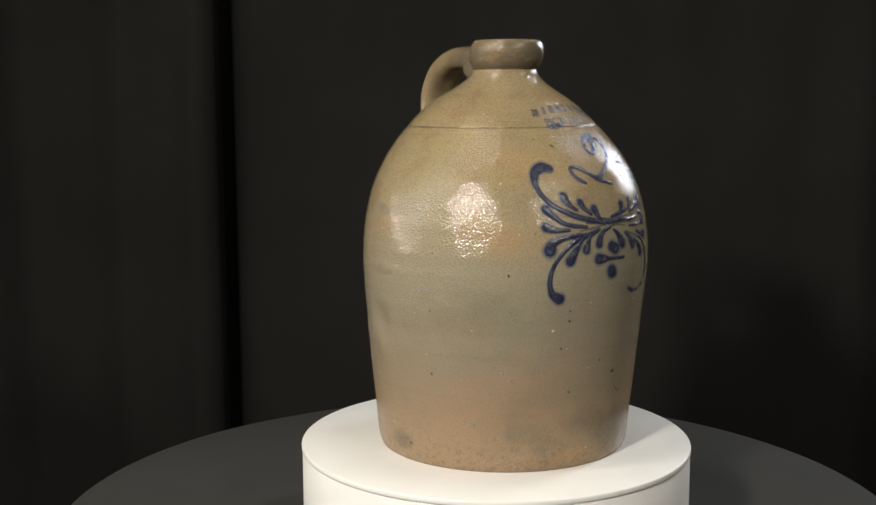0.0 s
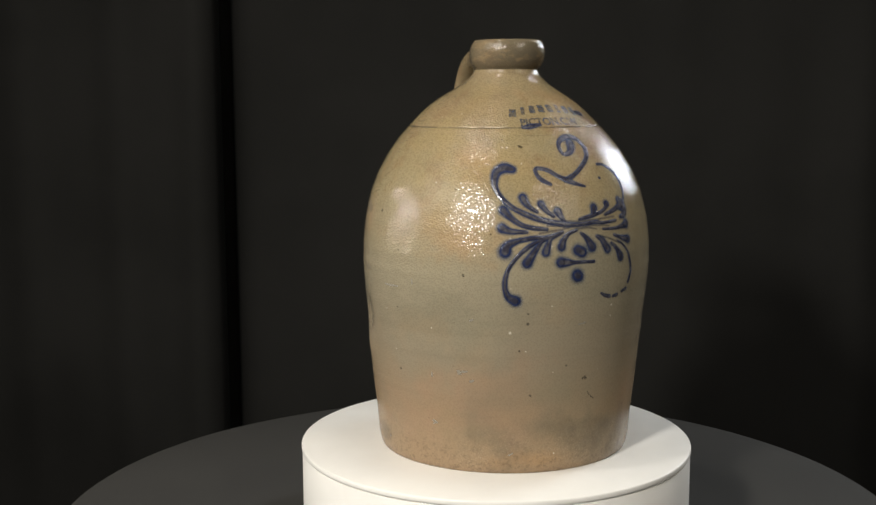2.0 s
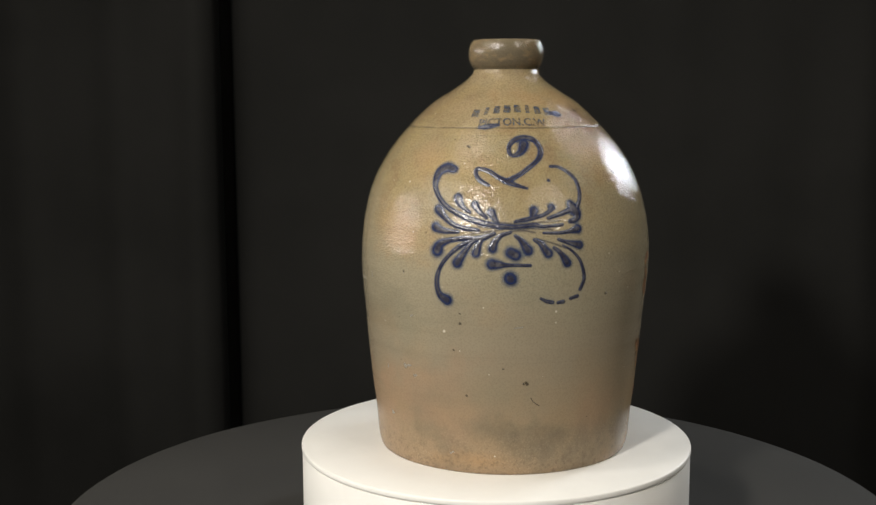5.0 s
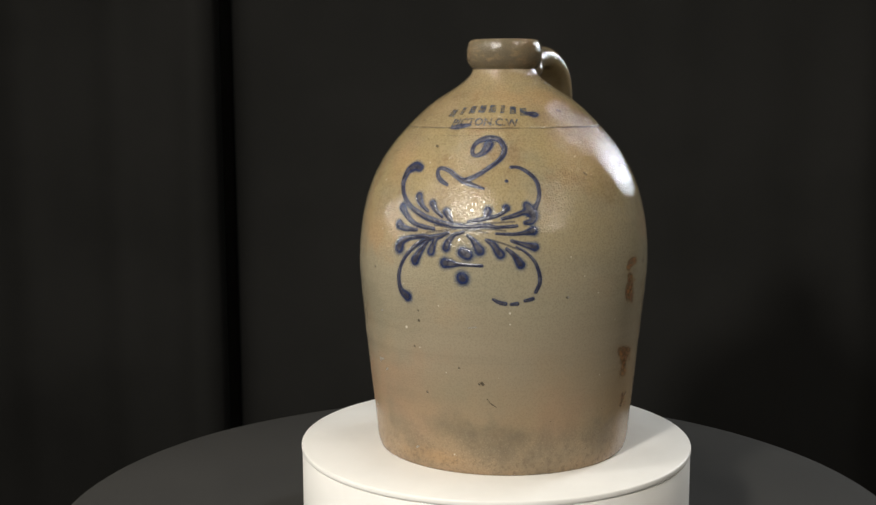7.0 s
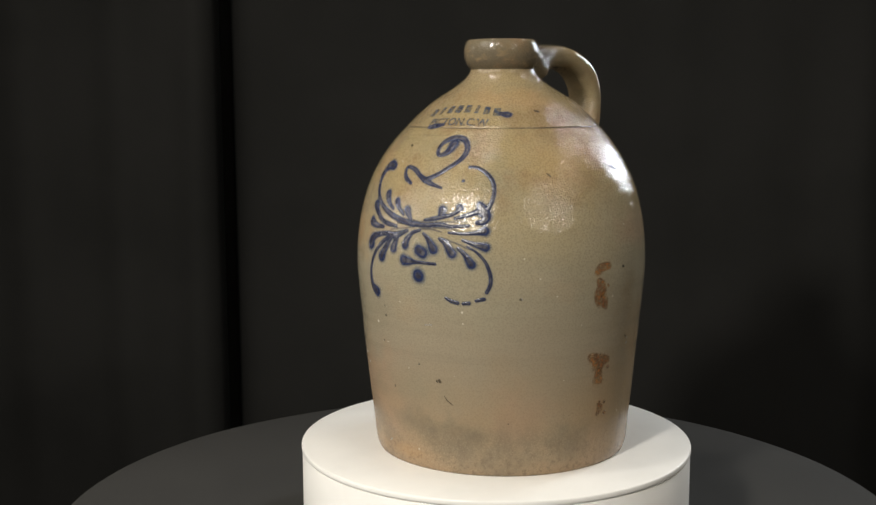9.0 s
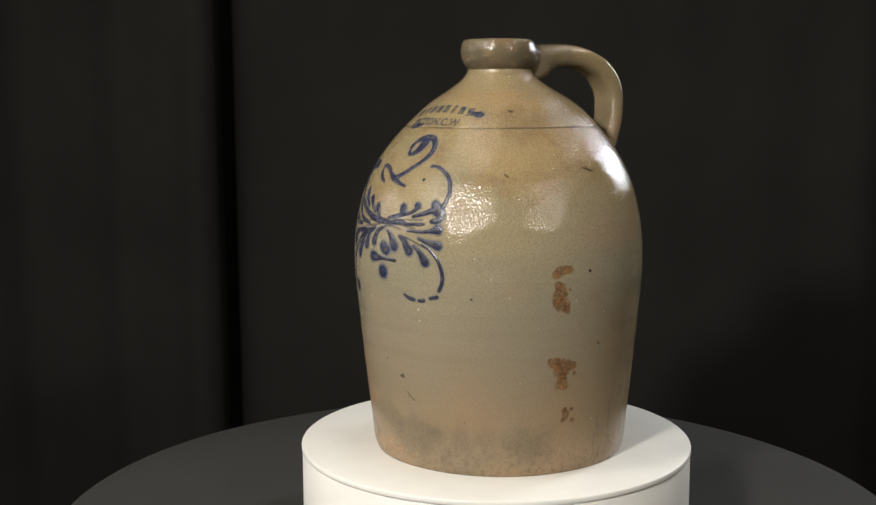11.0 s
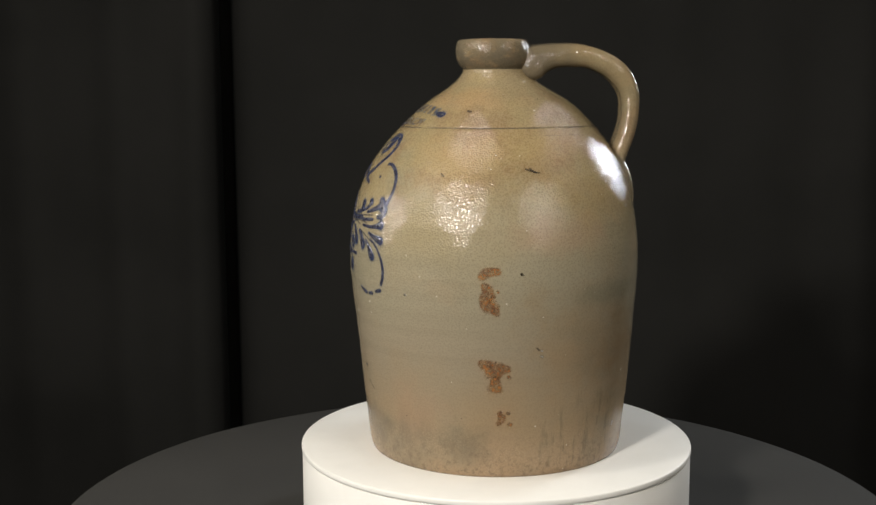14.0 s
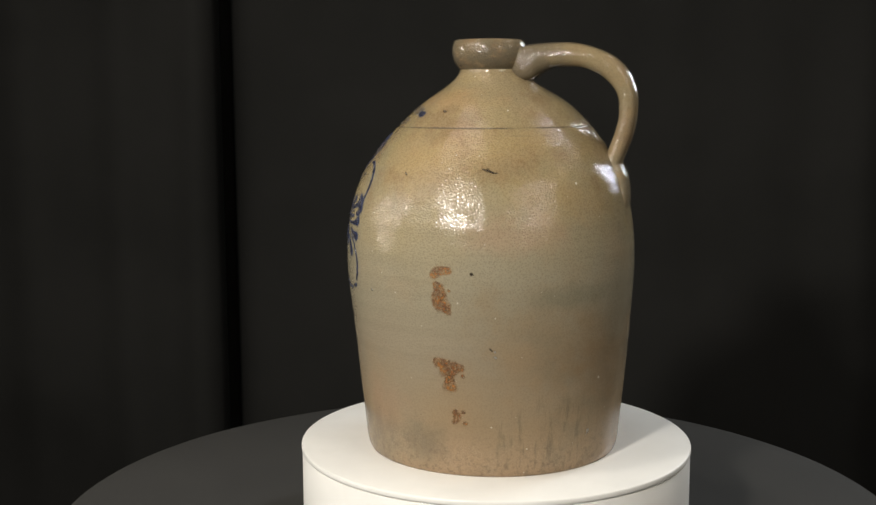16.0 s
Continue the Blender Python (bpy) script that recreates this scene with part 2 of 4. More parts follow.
def cobalt(name, strength):
    n = Nodes(name)
    where = n.coords()
    cover = n.add("ShaderNodeAttribute")
    cover.attribute_name = "cover"
    fac = cover.outputs["Fac"]
    grain = n.noise(150.0, 3.0, 0.6, where)
    middle = n.mix(n.spread(grain, 0.42, 0.68), (0.030, 0.029, 0.043), (0.088, 0.083, 0.088))
    colour = n.mix(n.spread(fac, 0.56, 0.82), (0.016, 0.026, 0.074), middle)
    colour = n.mix(n.spread(fac, 0.54, 0.30), colour, (0.085, 0.115, 0.168))
    n.set(Base_Color=colour, Roughness=n.spread(n.noise(120.0, 3.0, 0.5, where), 0.3, 0.7, 0.20, 0.32), Normal=orange_peel(n, 0.45))
    ragged = n.maths("ADD", fac, n.maths("MULTIPLY", n.maths("SUBTRACT", n.noise(420.0, 3.0, 0.6, where), 0.5), 0.16))
    soft = n.spread(ragged, 0.02, 0.44, 0, 0.46)
    return n.cover(n.maths("MULTIPLY", n.maths("ADD", soft, n.spread(ragged, 0.34, 0.58, 0, 0.51)), strength)).mat


def rust():
    n = Nodes("rust_stain")
    where = n.coords()
    cover = n.add("ShaderNodeAttribute")
    cover.attribute_name = "cover"
    patch = n.noise(170.0, 5.0, 0.7, where)
    colour = n.mix(n.spread(patch, 0.40, 0.66), (0.36, 0.165, 0.045), (0.150, 0.060, 0.026))
    colour = n.mix(n.spread(n.maths("ABSOLUTE", n.maths("SUBTRACT", n.noise(75.0, 3.0, 0.6, where), 0.5)), 0.05, 0.012, 0, 0.7), colour, (0.115, 0.045, 0.022))
    n.set(Base_Color=colour, Roughness=0.42, Normal=orange_peel(n, 0.3))
    ragged = n.maths("ADD", cover.outputs["Fac"], n.maths("MULTIPLY", n.maths("SUBTRACT", patch, 0.5), 1.3))
    return n.cover(n.maths("MULTIPLY", n.spread(ragged, 0.10, 0.55, 0, 0.74), n.spread(n.noise(330.0, 4.0, 0.7, where), 0.36, 0.6, 0.42, 1.0))).mat


def stamp():
    n = Nodes("stamped_slip")
    where = n.coords()
    colour = n.mix(n.spread(n.noise(220.0, 3.0, 0.6, where), 0.4, 0.65), (0.032, 0.045, 0.075), (0.12, 0.115, 0.10))
    n.set(Base_Color=colour, Roughness=0.3, Normal=orange_peel(n, 0.4))
    return n.cover(n.spread(n.noise(260.0, 3.0, 0.6, where), 0.34, 0.62, 0.35, 0.85)).mat


def fleck(name, colour, rough, amount=0.62):
    n = Nodes(name)
    where = n.coords()
    cover = n.add("ShaderNodeAttribute")
    cover.attribute_name = "cover"
    grain = n.noise(700.0, 3.0, 0.6, where)
    n.set(Base_Color=n.mix(grain, colour, tuple(c * 0.6 for c in colour)), Roughness=rough)
    ragged = n.maths("ADD", cover.outputs["Fac"], n.maths("MULTIPLY", n.maths("SUBTRACT", grain, 0.5), 0.9))
    return n.cover(n.spread(ragged, 0.15, 0.65, 0, amount)).mat


def cloth(name, colour, other, weave, rough=0.9):
    n = Nodes(name)
    where = n.coords()
    fade = n.noise(3.0, 4.0, 0.6, where)
    fibre = n.noise(weave, 2.0, 0.6, where, (1, 1, 0.5))
    col = n.mix(n.spread(fade, 0.3, 0.7), colour, other)
    col = n.mix(n.spread(fibre, 0.4, 0.7, 0, 0.3), col, tuple(c * 1.5 for c in colour))
    n.set(Base_Color=col, Roughness=rough, Specular_IOR_Level=0.15, Normal=n.bump(fibre, 0.3, 0.0005))
    return n.mat


def paint(name, colour, rough, grain=40.0):
    n = Nodes(name)
    where = n.coords()
    dirt = n.noise(9.0, 5.0, 0.6, where)
    col = n.mix(n.spread(dirt, 0.35, 0.75), colour, tuple(c * 0.93 for c in colour))
    n.set(Base_Color=col, Roughness=n.spread(n.noise(grain, 3.0, 0.5, where), 0.3, 0.7, rough * 0.85, rough * 1.15),
          Normal=n.bump(n.noise(400.0, 2.0, 0.5, where), 0.06, 0.0004))
    return n.mat


M_SLIP, M_WASH, M_RUST, M_STAMP = cobalt("cobalt_slip", 1.0), cobalt("thin_cobalt_wash", 0.5), rust(), stamp()
M_IRON, M_CHIP = fleck("iron_fleck", (0.05, 0.036, 0.024), 0.3), fleck("bare_chip", (0.50, 0.45, 0.36), 0.5)
M_SCUFF = fleck("worn_scuff", (0.44, 0.37, 0.26), 0.25, 0.42)
M_CURTAIN = cloth("black_curtain_cloth", (0.0168, 0.0166, 0.0152), (0.0228, 0.0222, 0.0204), 900.0)
M_TABLECLOTH = cloth("black_table_cloth", (0.041, 0.040, 0.037), (0.049, 0.047, 0.043), 1300.0, 0.8)
M_WHITE = paint("white_acrylic", (0.90, 0.878, 0.825), 0.42)
M_DARK = paint("dark_gap", (0.02, 0.02, 0.02), 0.8)
# wall and ceiling tones set pale so these unseen surfaces return fill light
M_WALL = paint("grey_wall_paint", (0.52, 0.51, 0.49), 0.8)
M_CEILING = paint("grey_ceiling_paint", (0.60, 0.60, 0.59), 0.9)
M_FLOOR = paint("grey_floor", (0.16, 0.15, 0.14), 0.5)


# ---- mesh helpers ----
def mesh_of(name, bm, material, smooth=True):
    me = bpy.data.meshes.new(name)
    bmesh.ops.recalc_face_normals(bm, faces=bm.faces)
    for f in bm.faces:
        f.smooth = smooth
    bm.to_mesh(me)
    bm.free()
    me.materials.append(material)
    return me


def part(name, bm, material, parent, label="", smooth=True):
    ob = new(name, mesh_of(name, bm, material, smooth))
    ob.parent = parent
    return tagged(ob, label)


def block(lo, hi):
    bm = bmesh.new()
    bmesh.ops.create_cube(bm, size=1.0)
    for v in bm.verts:
        v.co = Vector([lo[i] if v.co[i] < 0 else hi[i] for i in range(3)])
    return bm


def lathe(profile, segments=128, centre=lambda z: (0.0, 0.0), close_start=True, close_end=True):
    """Turns (radius, height) rows round the upright axis."""
    bm = bmesh.new()
    rings = []
    for r, z in profile:
        cx, cy = centre(z)
        rings.append([bm.verts.new((cx + r * math.cos(a), cy + r * math.sin(a), z))
                      for a in (2 * math.pi * i / segments for i in range(segments))])
    for a, b in zip(rings, rings[1:]):
        for i in range(segments):
            j = (i + 1) % segments
            bm.faces.new((a[i], a[j], b[j], b[i]))
    if close_start:
        bm.faces.new(rings[0])
    if close_end:
        bm.faces.new(rings[-1])
    return bm


# ---- the room ----
# unseen shell round the table; its pale walls and ceiling bounce fill light
def room():
    for name, lo, hi, mat in (
            ("floor", (-3.2, -4.2, -0.1), (3.2, 2.2, 0.0), M_FLOOR),
            ("ceiling", (-3.2, -4.2, 3.0), (3.2, 2.2, 3.1), M_CEILING),
            ("wall_north", (-3.2, 2.0, 0.0), (3.2, 2.2, 3.0), M_WALL),
            ("wall_south", (-3.2, -4.2, 0.0), (3.2, -4.0, 3.0), M_WALL),
            ("wall_west", (-3.2, -4.0, 0.0), (-3.0, 2.0, 3.0), M_WALL),
            ("wall_east", (3.0, -4.0, 0.0), (3.2, 2.0, 3.0), M_WALL)):
        ob = new(name, mesh_of(name, block(lo, hi), mat, False))
        tagged(ob, "plain grey " + name.split("_")[0] + " of an unseen dim studio room", name.split("_")[0], kind="structure")


def curtain(label, x0, x1, y, folds, curl_left=0.0, curl_right=0.0, seed=0):
    """A hanging cloth with soft upright folds; rows of folds: (x, width, depth toward the viewer)."""
    bm = bmesh.new()
    nx, nz = 260, 40
    rows = []
    for k in range(nz + 1):
        z = 0.02 + 2.7 * k / nz
        row = []
        for i in range(nx + 1):
            u = i / nx
            x = x0 + (x1 - x0) * u
            d = sum(depth * math.exp(-((x - fx - 0.012 * math.sin(z * 1.7 + fx * 5)) / w) ** 2) for fx, w, depth in folds)
            d += 0.004 * noise.noise(Vector((x * 7 + seed, z * 0.8, seed)))
            if curl_left:
                d -= curl_left * math.exp(-(x - x0) / 0.022)
            if curl_right:
                d -= curl_right * math.exp(-(x1 - x) / 0.010)
            row.append(bm.verts.new((x, y - d, z)))
        rows.append(row)
    for a, b in zip(rows, rows[1:]):
        for i in range(nx):
            bm.faces.new((a[i], a[i + 1], b[i + 1], b[i]))
    ob = new("curtain", mesh_of("curtain", bm, M_CURTAIN))
    solid = ob.modifiers.new("thickness", "SOLIDIFY")
    solid.thickness, solid.offset = 0.003, -1.0
    hem_bm = bmesh.new()
    del_rows = []
    for z in (2.70, 2.75):
        del_rows.append([hem_bm.verts.new((x0 + (x1 - x0) * i / 40, y + 0.012, z)) for i in range(41)])
    for i in range(40):
        hem_bm.faces.new((del_rows[0][i], del_rows[0][i + 1], del_rows[1][i + 1], del_rows[1][i]))
    hem = part("heading_tape", hem_bm, M_CURTAIN, ob)
    hem.modifiers.new("thickness", "SOLIDIFY").thickness = 0.006
    return tagged(ob, label, "curtain", "black curtains behind the table")


def curtains():
    curtain("black cloth curtain panel hanging in soft folds", -2.6, -0.477, 1.0,
            [(-1.02, 0.10, 0.05), (-0.78, 0.06, 0.035), (-0.62, 0.045, 0.02), (-1.4, 0.09, 0.06), (-1.8, 0.1, 0.05), (-2.2, 0.1, 0.06), (-0.50, 0.03, 0.012)], 0, 0.05, 3)
    curtain("black cloth curtain panel hanging almost flat", -0.462, 2.6, 1.03,
            [(0.05, 0.16, 0.012), (0.30, 0.05, 0.010), (0.62, 0.05, 0.03), (0.45, 0.1, 0.014), (1.0, 0.09, 0.05), (1.5, 0.1, 0.05), (2.0, 0.1, 0.06), (-0.22, 0.12, 0.012)], 0.06, 0, 8)


# ---- table ----
TABLE_X, TABLE_Y, TABLE_R, TABLE_Z = -0.0150, 0.0428, 0.381, BASE - 0.08


def round_table():
    table = tagged(new("round_table"), "round table hidden under a black cloth", "table")
    table.location = (TABLE_X, TABLE_Y, 0)
    part("tabletop", lathe([(TABLE_R - 0.02, TABLE_Z - 0.035), (TABLE_R - 0.006, TABLE_Z - 0.03), (TABLE_R - 0.006, TABLE_Z - 0.008), (TABLE_R - 0.012, TABLE_Z - 0.004)], 96), M_DARK, table)
    part("pedestal", lathe([(0.05, 0.03), (0.035, 0.1), (0.035, TABLE_Z - 0.1), (0.12, TABLE_Z - 0.036)], 32), M_DARK, table)
    part("foot_plate", lathe([(0.24, 0.0), (0.24, 0.015), (0.06, 0.03)], 48), M_DARK, table)


def tablecloth():
    """Flat on the table, then hanging in flutes."""
    bm = bmesh.new()
    segments = 240
    rows = [(r, 0.0, 0.0) for r in (0.02, 0.1, 0.2, 0.3, TABLE_R - 0.012)]
    rows += [(TABLE_R - 0.004, -0.0015, 0.0), (TABLE_R, -0.006, 0.0)]
    rows += [(TABLE_R + 0.003, -0.02, 0.1), (TABLE_R + 0.006, -0.06, 0.4), (TABLE_R + 0.012, -0.15, 0.8), (TABLE_R + 0.02, -0.35, 1.0), (TABLE_R + 0.03, -0.66, 1.2)]
    rings = []
    for r, dz, flute in rows:
        ring = []
        for i in range(segments):
            a = 2 * math.pi * i / segments
            wave = flute * 0.018 * (math.sin(17 * a) + 0.5 * math.sin(11 * a + 1))
            lift = 0.0006 * noise.noise(Vector((r * math.cos(a) * 9, r * math.sin(a) * 9, 0.3)))
            ring.append(bm.verts.new(((r + wave) * math.cos(a), (r + wave) * math.sin(a), dz + lift)))
        rings.append(ring)
    for a, b in zip(rings, rings[1:]):
        for i in range(segments):
            j = (i + 1) % segments
            bm.faces.new((a[i], a[j], b[j], b[i]))
    bm.faces.new(rings[0])
    ob = new("tablecloth", mesh_of("tablecloth", bm, M_TABLECLOTH))
    ob.location = (TABLE_X, TABLE_Y, TABLE_Z)
    tagged(ob, "black matte cloth draped over a round table", "tablecloth")


# ---- turntable ----
def turntable():
    """A white drum whose platter turns."""
    table = tagged(new("turntable"), "round white motorised display turntable on black cloth", "turntable")
    table.location = (0.0006, 0.0, TABLE_Z)
    h = BASE - TABLE_Z
    part("drum", lathe([(0.160, 0.001), (0.1662, 0.002), (0.1667, 0.004), (0.1667, h - 0.0061), (0.1664, h - 0.0056), (0.163, h - 0.0055)], 192), M_WHITE, table, "white cylindrical drum")
    part("gap_ring", lathe([(0.161, h - 0.0066), (0.161, h - 0.0050)], 128, close_start=False, close_end=False), M_DARK, table, "dark joint below the platter")
    platter = part("platter", lathe([(0.160, -0.0052), (0.1664, -0.0052), (0.1672, -0.0046), (0.1674, -0.0034), (0.1674, -0.0012), (0.1671, -0.0004), (0.1664, 0.0), (0.120, 0.0), (0.05, 0.0)], 192), M_WHITE, table, "white turning platter")
    platter.location = (0, 0, h)
    return platter


# ---- the jug ----
LEAN_X = [(0.0, 0.0065), (0.08, 0.0070), (0.17, 0.0085), (0.235, 0.0078), (0.285, 0.0056), (0.312, 0.0080), (0.34, 0.0104)]
LEAN_Y = [(0.0, 0.0038), (0.08, 0.0033), (0.17, 0.0029), (0.235, 0.0037), (0.285, 0.0057), (0.312, 0.0041), (0.34, 0.0023)]


def axis_at(z):
    return hermite(LEAN_X, z), hermite(LEAN_Y, z)


def girth(a, z):
    """The wall's radius at bearing a (radians) and height z: thrown by hand, so not quite even."""
    r = hermite(RADII, z)
    body = min(1.0, max(0.0, (0.31 - z) / 0.04))
    r += body * 0.00025 * noise.noise(Vector((0.3, 0.1, z * 130)))
    r += body * 0.0005 * noise.noise(Vector((math.cos(a) * 1.6, math.sin(a) * 1.6, z * 16 + 4)))
    da = ((a - radians(-149) + math.pi) % (2 * math.pi) - math.pi) * 0.117
    r -= 0.0030 * math.exp(-(da / 0.013) ** 2 - ((z - 0.114) / 0.013) ** 2)
    r += 0.0018 * math.exp(-((da - 0.004) / 0.012) ** 2 - ((z - 0.090) / 0.012) ** 2)
    r += 0.00035 * math.exp(-((z - 0.1568 - 0.002 * math.sin(a * 2)) / 0.0013) ** 2) * max(0.0, math.sin(a * 1.5 + 2.2))
    r -= 0.0007 * math.exp(-((z - 0.2693) / 0.0005) ** 2)
    return r


def on_wall(a, z, lift=0.0):
    """A point of the wall at bearing a and height z, raised by lift."""
    cx, cy = axis_at(z)
    slope = (hermite(RADII, z + 0.002) - hermite(RADII, z - 0.002)) / 0.004
    k = 1 / math.hypot(1, slope)
    r = girth(a, z) + lift * k
    return Vector((cx + r * math.cos(a), cy + r * math.sin(a), z - lift * slope * k))


def jug_body():
    bm = bmesh.new()
    segments = 224
    heights = sorted([0.0, 0.0015, 0.003] + [0.0055 + 0.3085 * i / 150 for i in range(151)] + [0.2693 + d for d in (-0.0009, -0.0006, -0.0003, 0, 0.0003, 0.0006, 0.0009)] + [0.3160])
    rings = []
    for z in heights:
        rings.append([bm.verts.new(on_wall(2 * math.pi * i / segments, z)) for i in range(segments)])
    for a, b in zip(rings, rings[1:]):
        for i in range(segments):
            j = (i + 1) % segments
            bm.faces.new((a[i], a[j], b[j], b[i]))
    bm.faces.new(rings[0])
    return bm


def jug_collar():
    """The thick rolled lip with its open mouth."""
    rows = [(0.0258, 0.3125), (0.0265, 0.3148), (0.0268, 0.3158), (0.0280, 0.3172), (0.0292, 0.3190), (0.0303, 0.3216), (0.0310, 0.3246), (0.0313, 0.3278), (0.0312, 0.3308), (0.0307, 0.3336),
            (0.0299, 0.3362), (0.0289, 0.3382), (0.0278, 0.3393), (0.0266, 0.3397), (0.0225, 0.3397), (0.0200, 0.3390), (0.0185, 0.3372), (0.0175, 0.330), (0.0172, 0.312), (0.022, 0.300)]
    fine = []
    for a, b in zip(rows, rows[1:]):
        fine += [a, ((a[0] + b[0]) / 2, (a[1] + b[1]) / 2)]
    return lathe(fine + [rows[-1]], 96, axis_at, close_start=False, close_end=False)


def jug_handle():
    """A pulled strap: rows of (reach from the axis, height, thickness, width), in millimetres."""
    rows = [(19, 319.5, 26, 34), (23, 319.5, 29, 38), (27, 319.5, 31.5, 39.5), (32, 320.5, 30.5, 38.5), (38, 323, 27, 36.5), (50.5, 326.1, 21.8, 33), (66.5, 326.5, 20.6, 32), (78.5, 324.8, 19.4, 32), (88, 321.3, 19.6, 32), (96.4, 316.7, 19.6, 32),
            (103, 310.2, 19.4, 32), (107.6, 301.9, 18.0, 32), (109.5, 293.6, 16.8, 32), (109.6, 285.3, 16.0, 32), (109.3, 273.7, 15.6, 32), (106.6, 259.7, 15.8, 32),
            (103, 247.6, 15.4, 33), (101, 238.2, 16.1, 35), (105.5, 228, 16.5, 40), (109, 217, 14, 44), (111.5, 207, 9, 44), (112, 198, 5, 36)]
    path = []
    for i in range(len(rows) - 1):
        for s in range(5):
            t = s / 5
            q = [rows[max(i - 1, 0)], rows[i], rows[i + 1], rows[min(i + 2, len(rows) - 1)]]
            path.append([0.5 * (2 * q[1][k] + (q[2][k] - q[0][k]) * t + (2 * q[0][k] - 5 * q[1][k] + 4 * q[2][k] - q[3][k]) * t * t
                                + (3 * q[1][k] - q[0][k] - 3 * q[2][k] + q[3][k]) * t ** 3) for k in range(4)])
    path.append(list(rows[-1]))
    a = radians(HANDLE)
    out, side = Vector((math.cos(a), math.sin(a), 0)), Vector((-math.sin(a), math.cos(a), 0))
    bm = bmesh.new()
    rings = []
    for i, (x, z, thick, wide) in enumerate(path):
        before, after = path[max(i - 1, 0)], path[min(i + 1, len(path) - 1)]
        tx, tz = after[0] - before[0], after[1] - before[1]
        k = math.hypot(tx, tz)
        normal = out * (-tz / k) + Vector((0, 0, tx / k))
        cx, cy = axis_at(z / 1000)
        centre = Vector((cx, cy, z / 1000)) + out * (x / 1000)
        ring = []
        for j in range(40):
            b = 2 * math.pi * j / 40
            c, s = math.cos(b), math.sin(b)
            w = math.copysign(abs(c) ** 0.72, c)
            h = math.copysign(abs(s) ** 0.80, s)
            w *= 1 + 0.16 * max(0.0, -h) * math.exp(-((x - 32) / 6) ** 2)   # the root fans out onto the neck
            rib = 1 - 0.06 * math.exp(-((w - 0.35) / 0.16) ** 2) - 0.05 * math.exp(-((w + 0.4) / 0.16) ** 2) if s > 0 else 1 - 0.12 * (1 - abs(w))
            ring.append(bm.verts.new(centre + side * (w * wide / 2000) + normal * (h * rib * thick / 2000)))
        rings.append(ring)
    for p, q in zip(rings, rings[1:]):
        for j in range(40):
            k = (j + 1) % 40
            bm.faces.new((p[j], p[k], q[k], q[j]))
    bm.faces.new(rings[0])
    bm.faces.new(rings[-1])
    return bm


layer = [0]


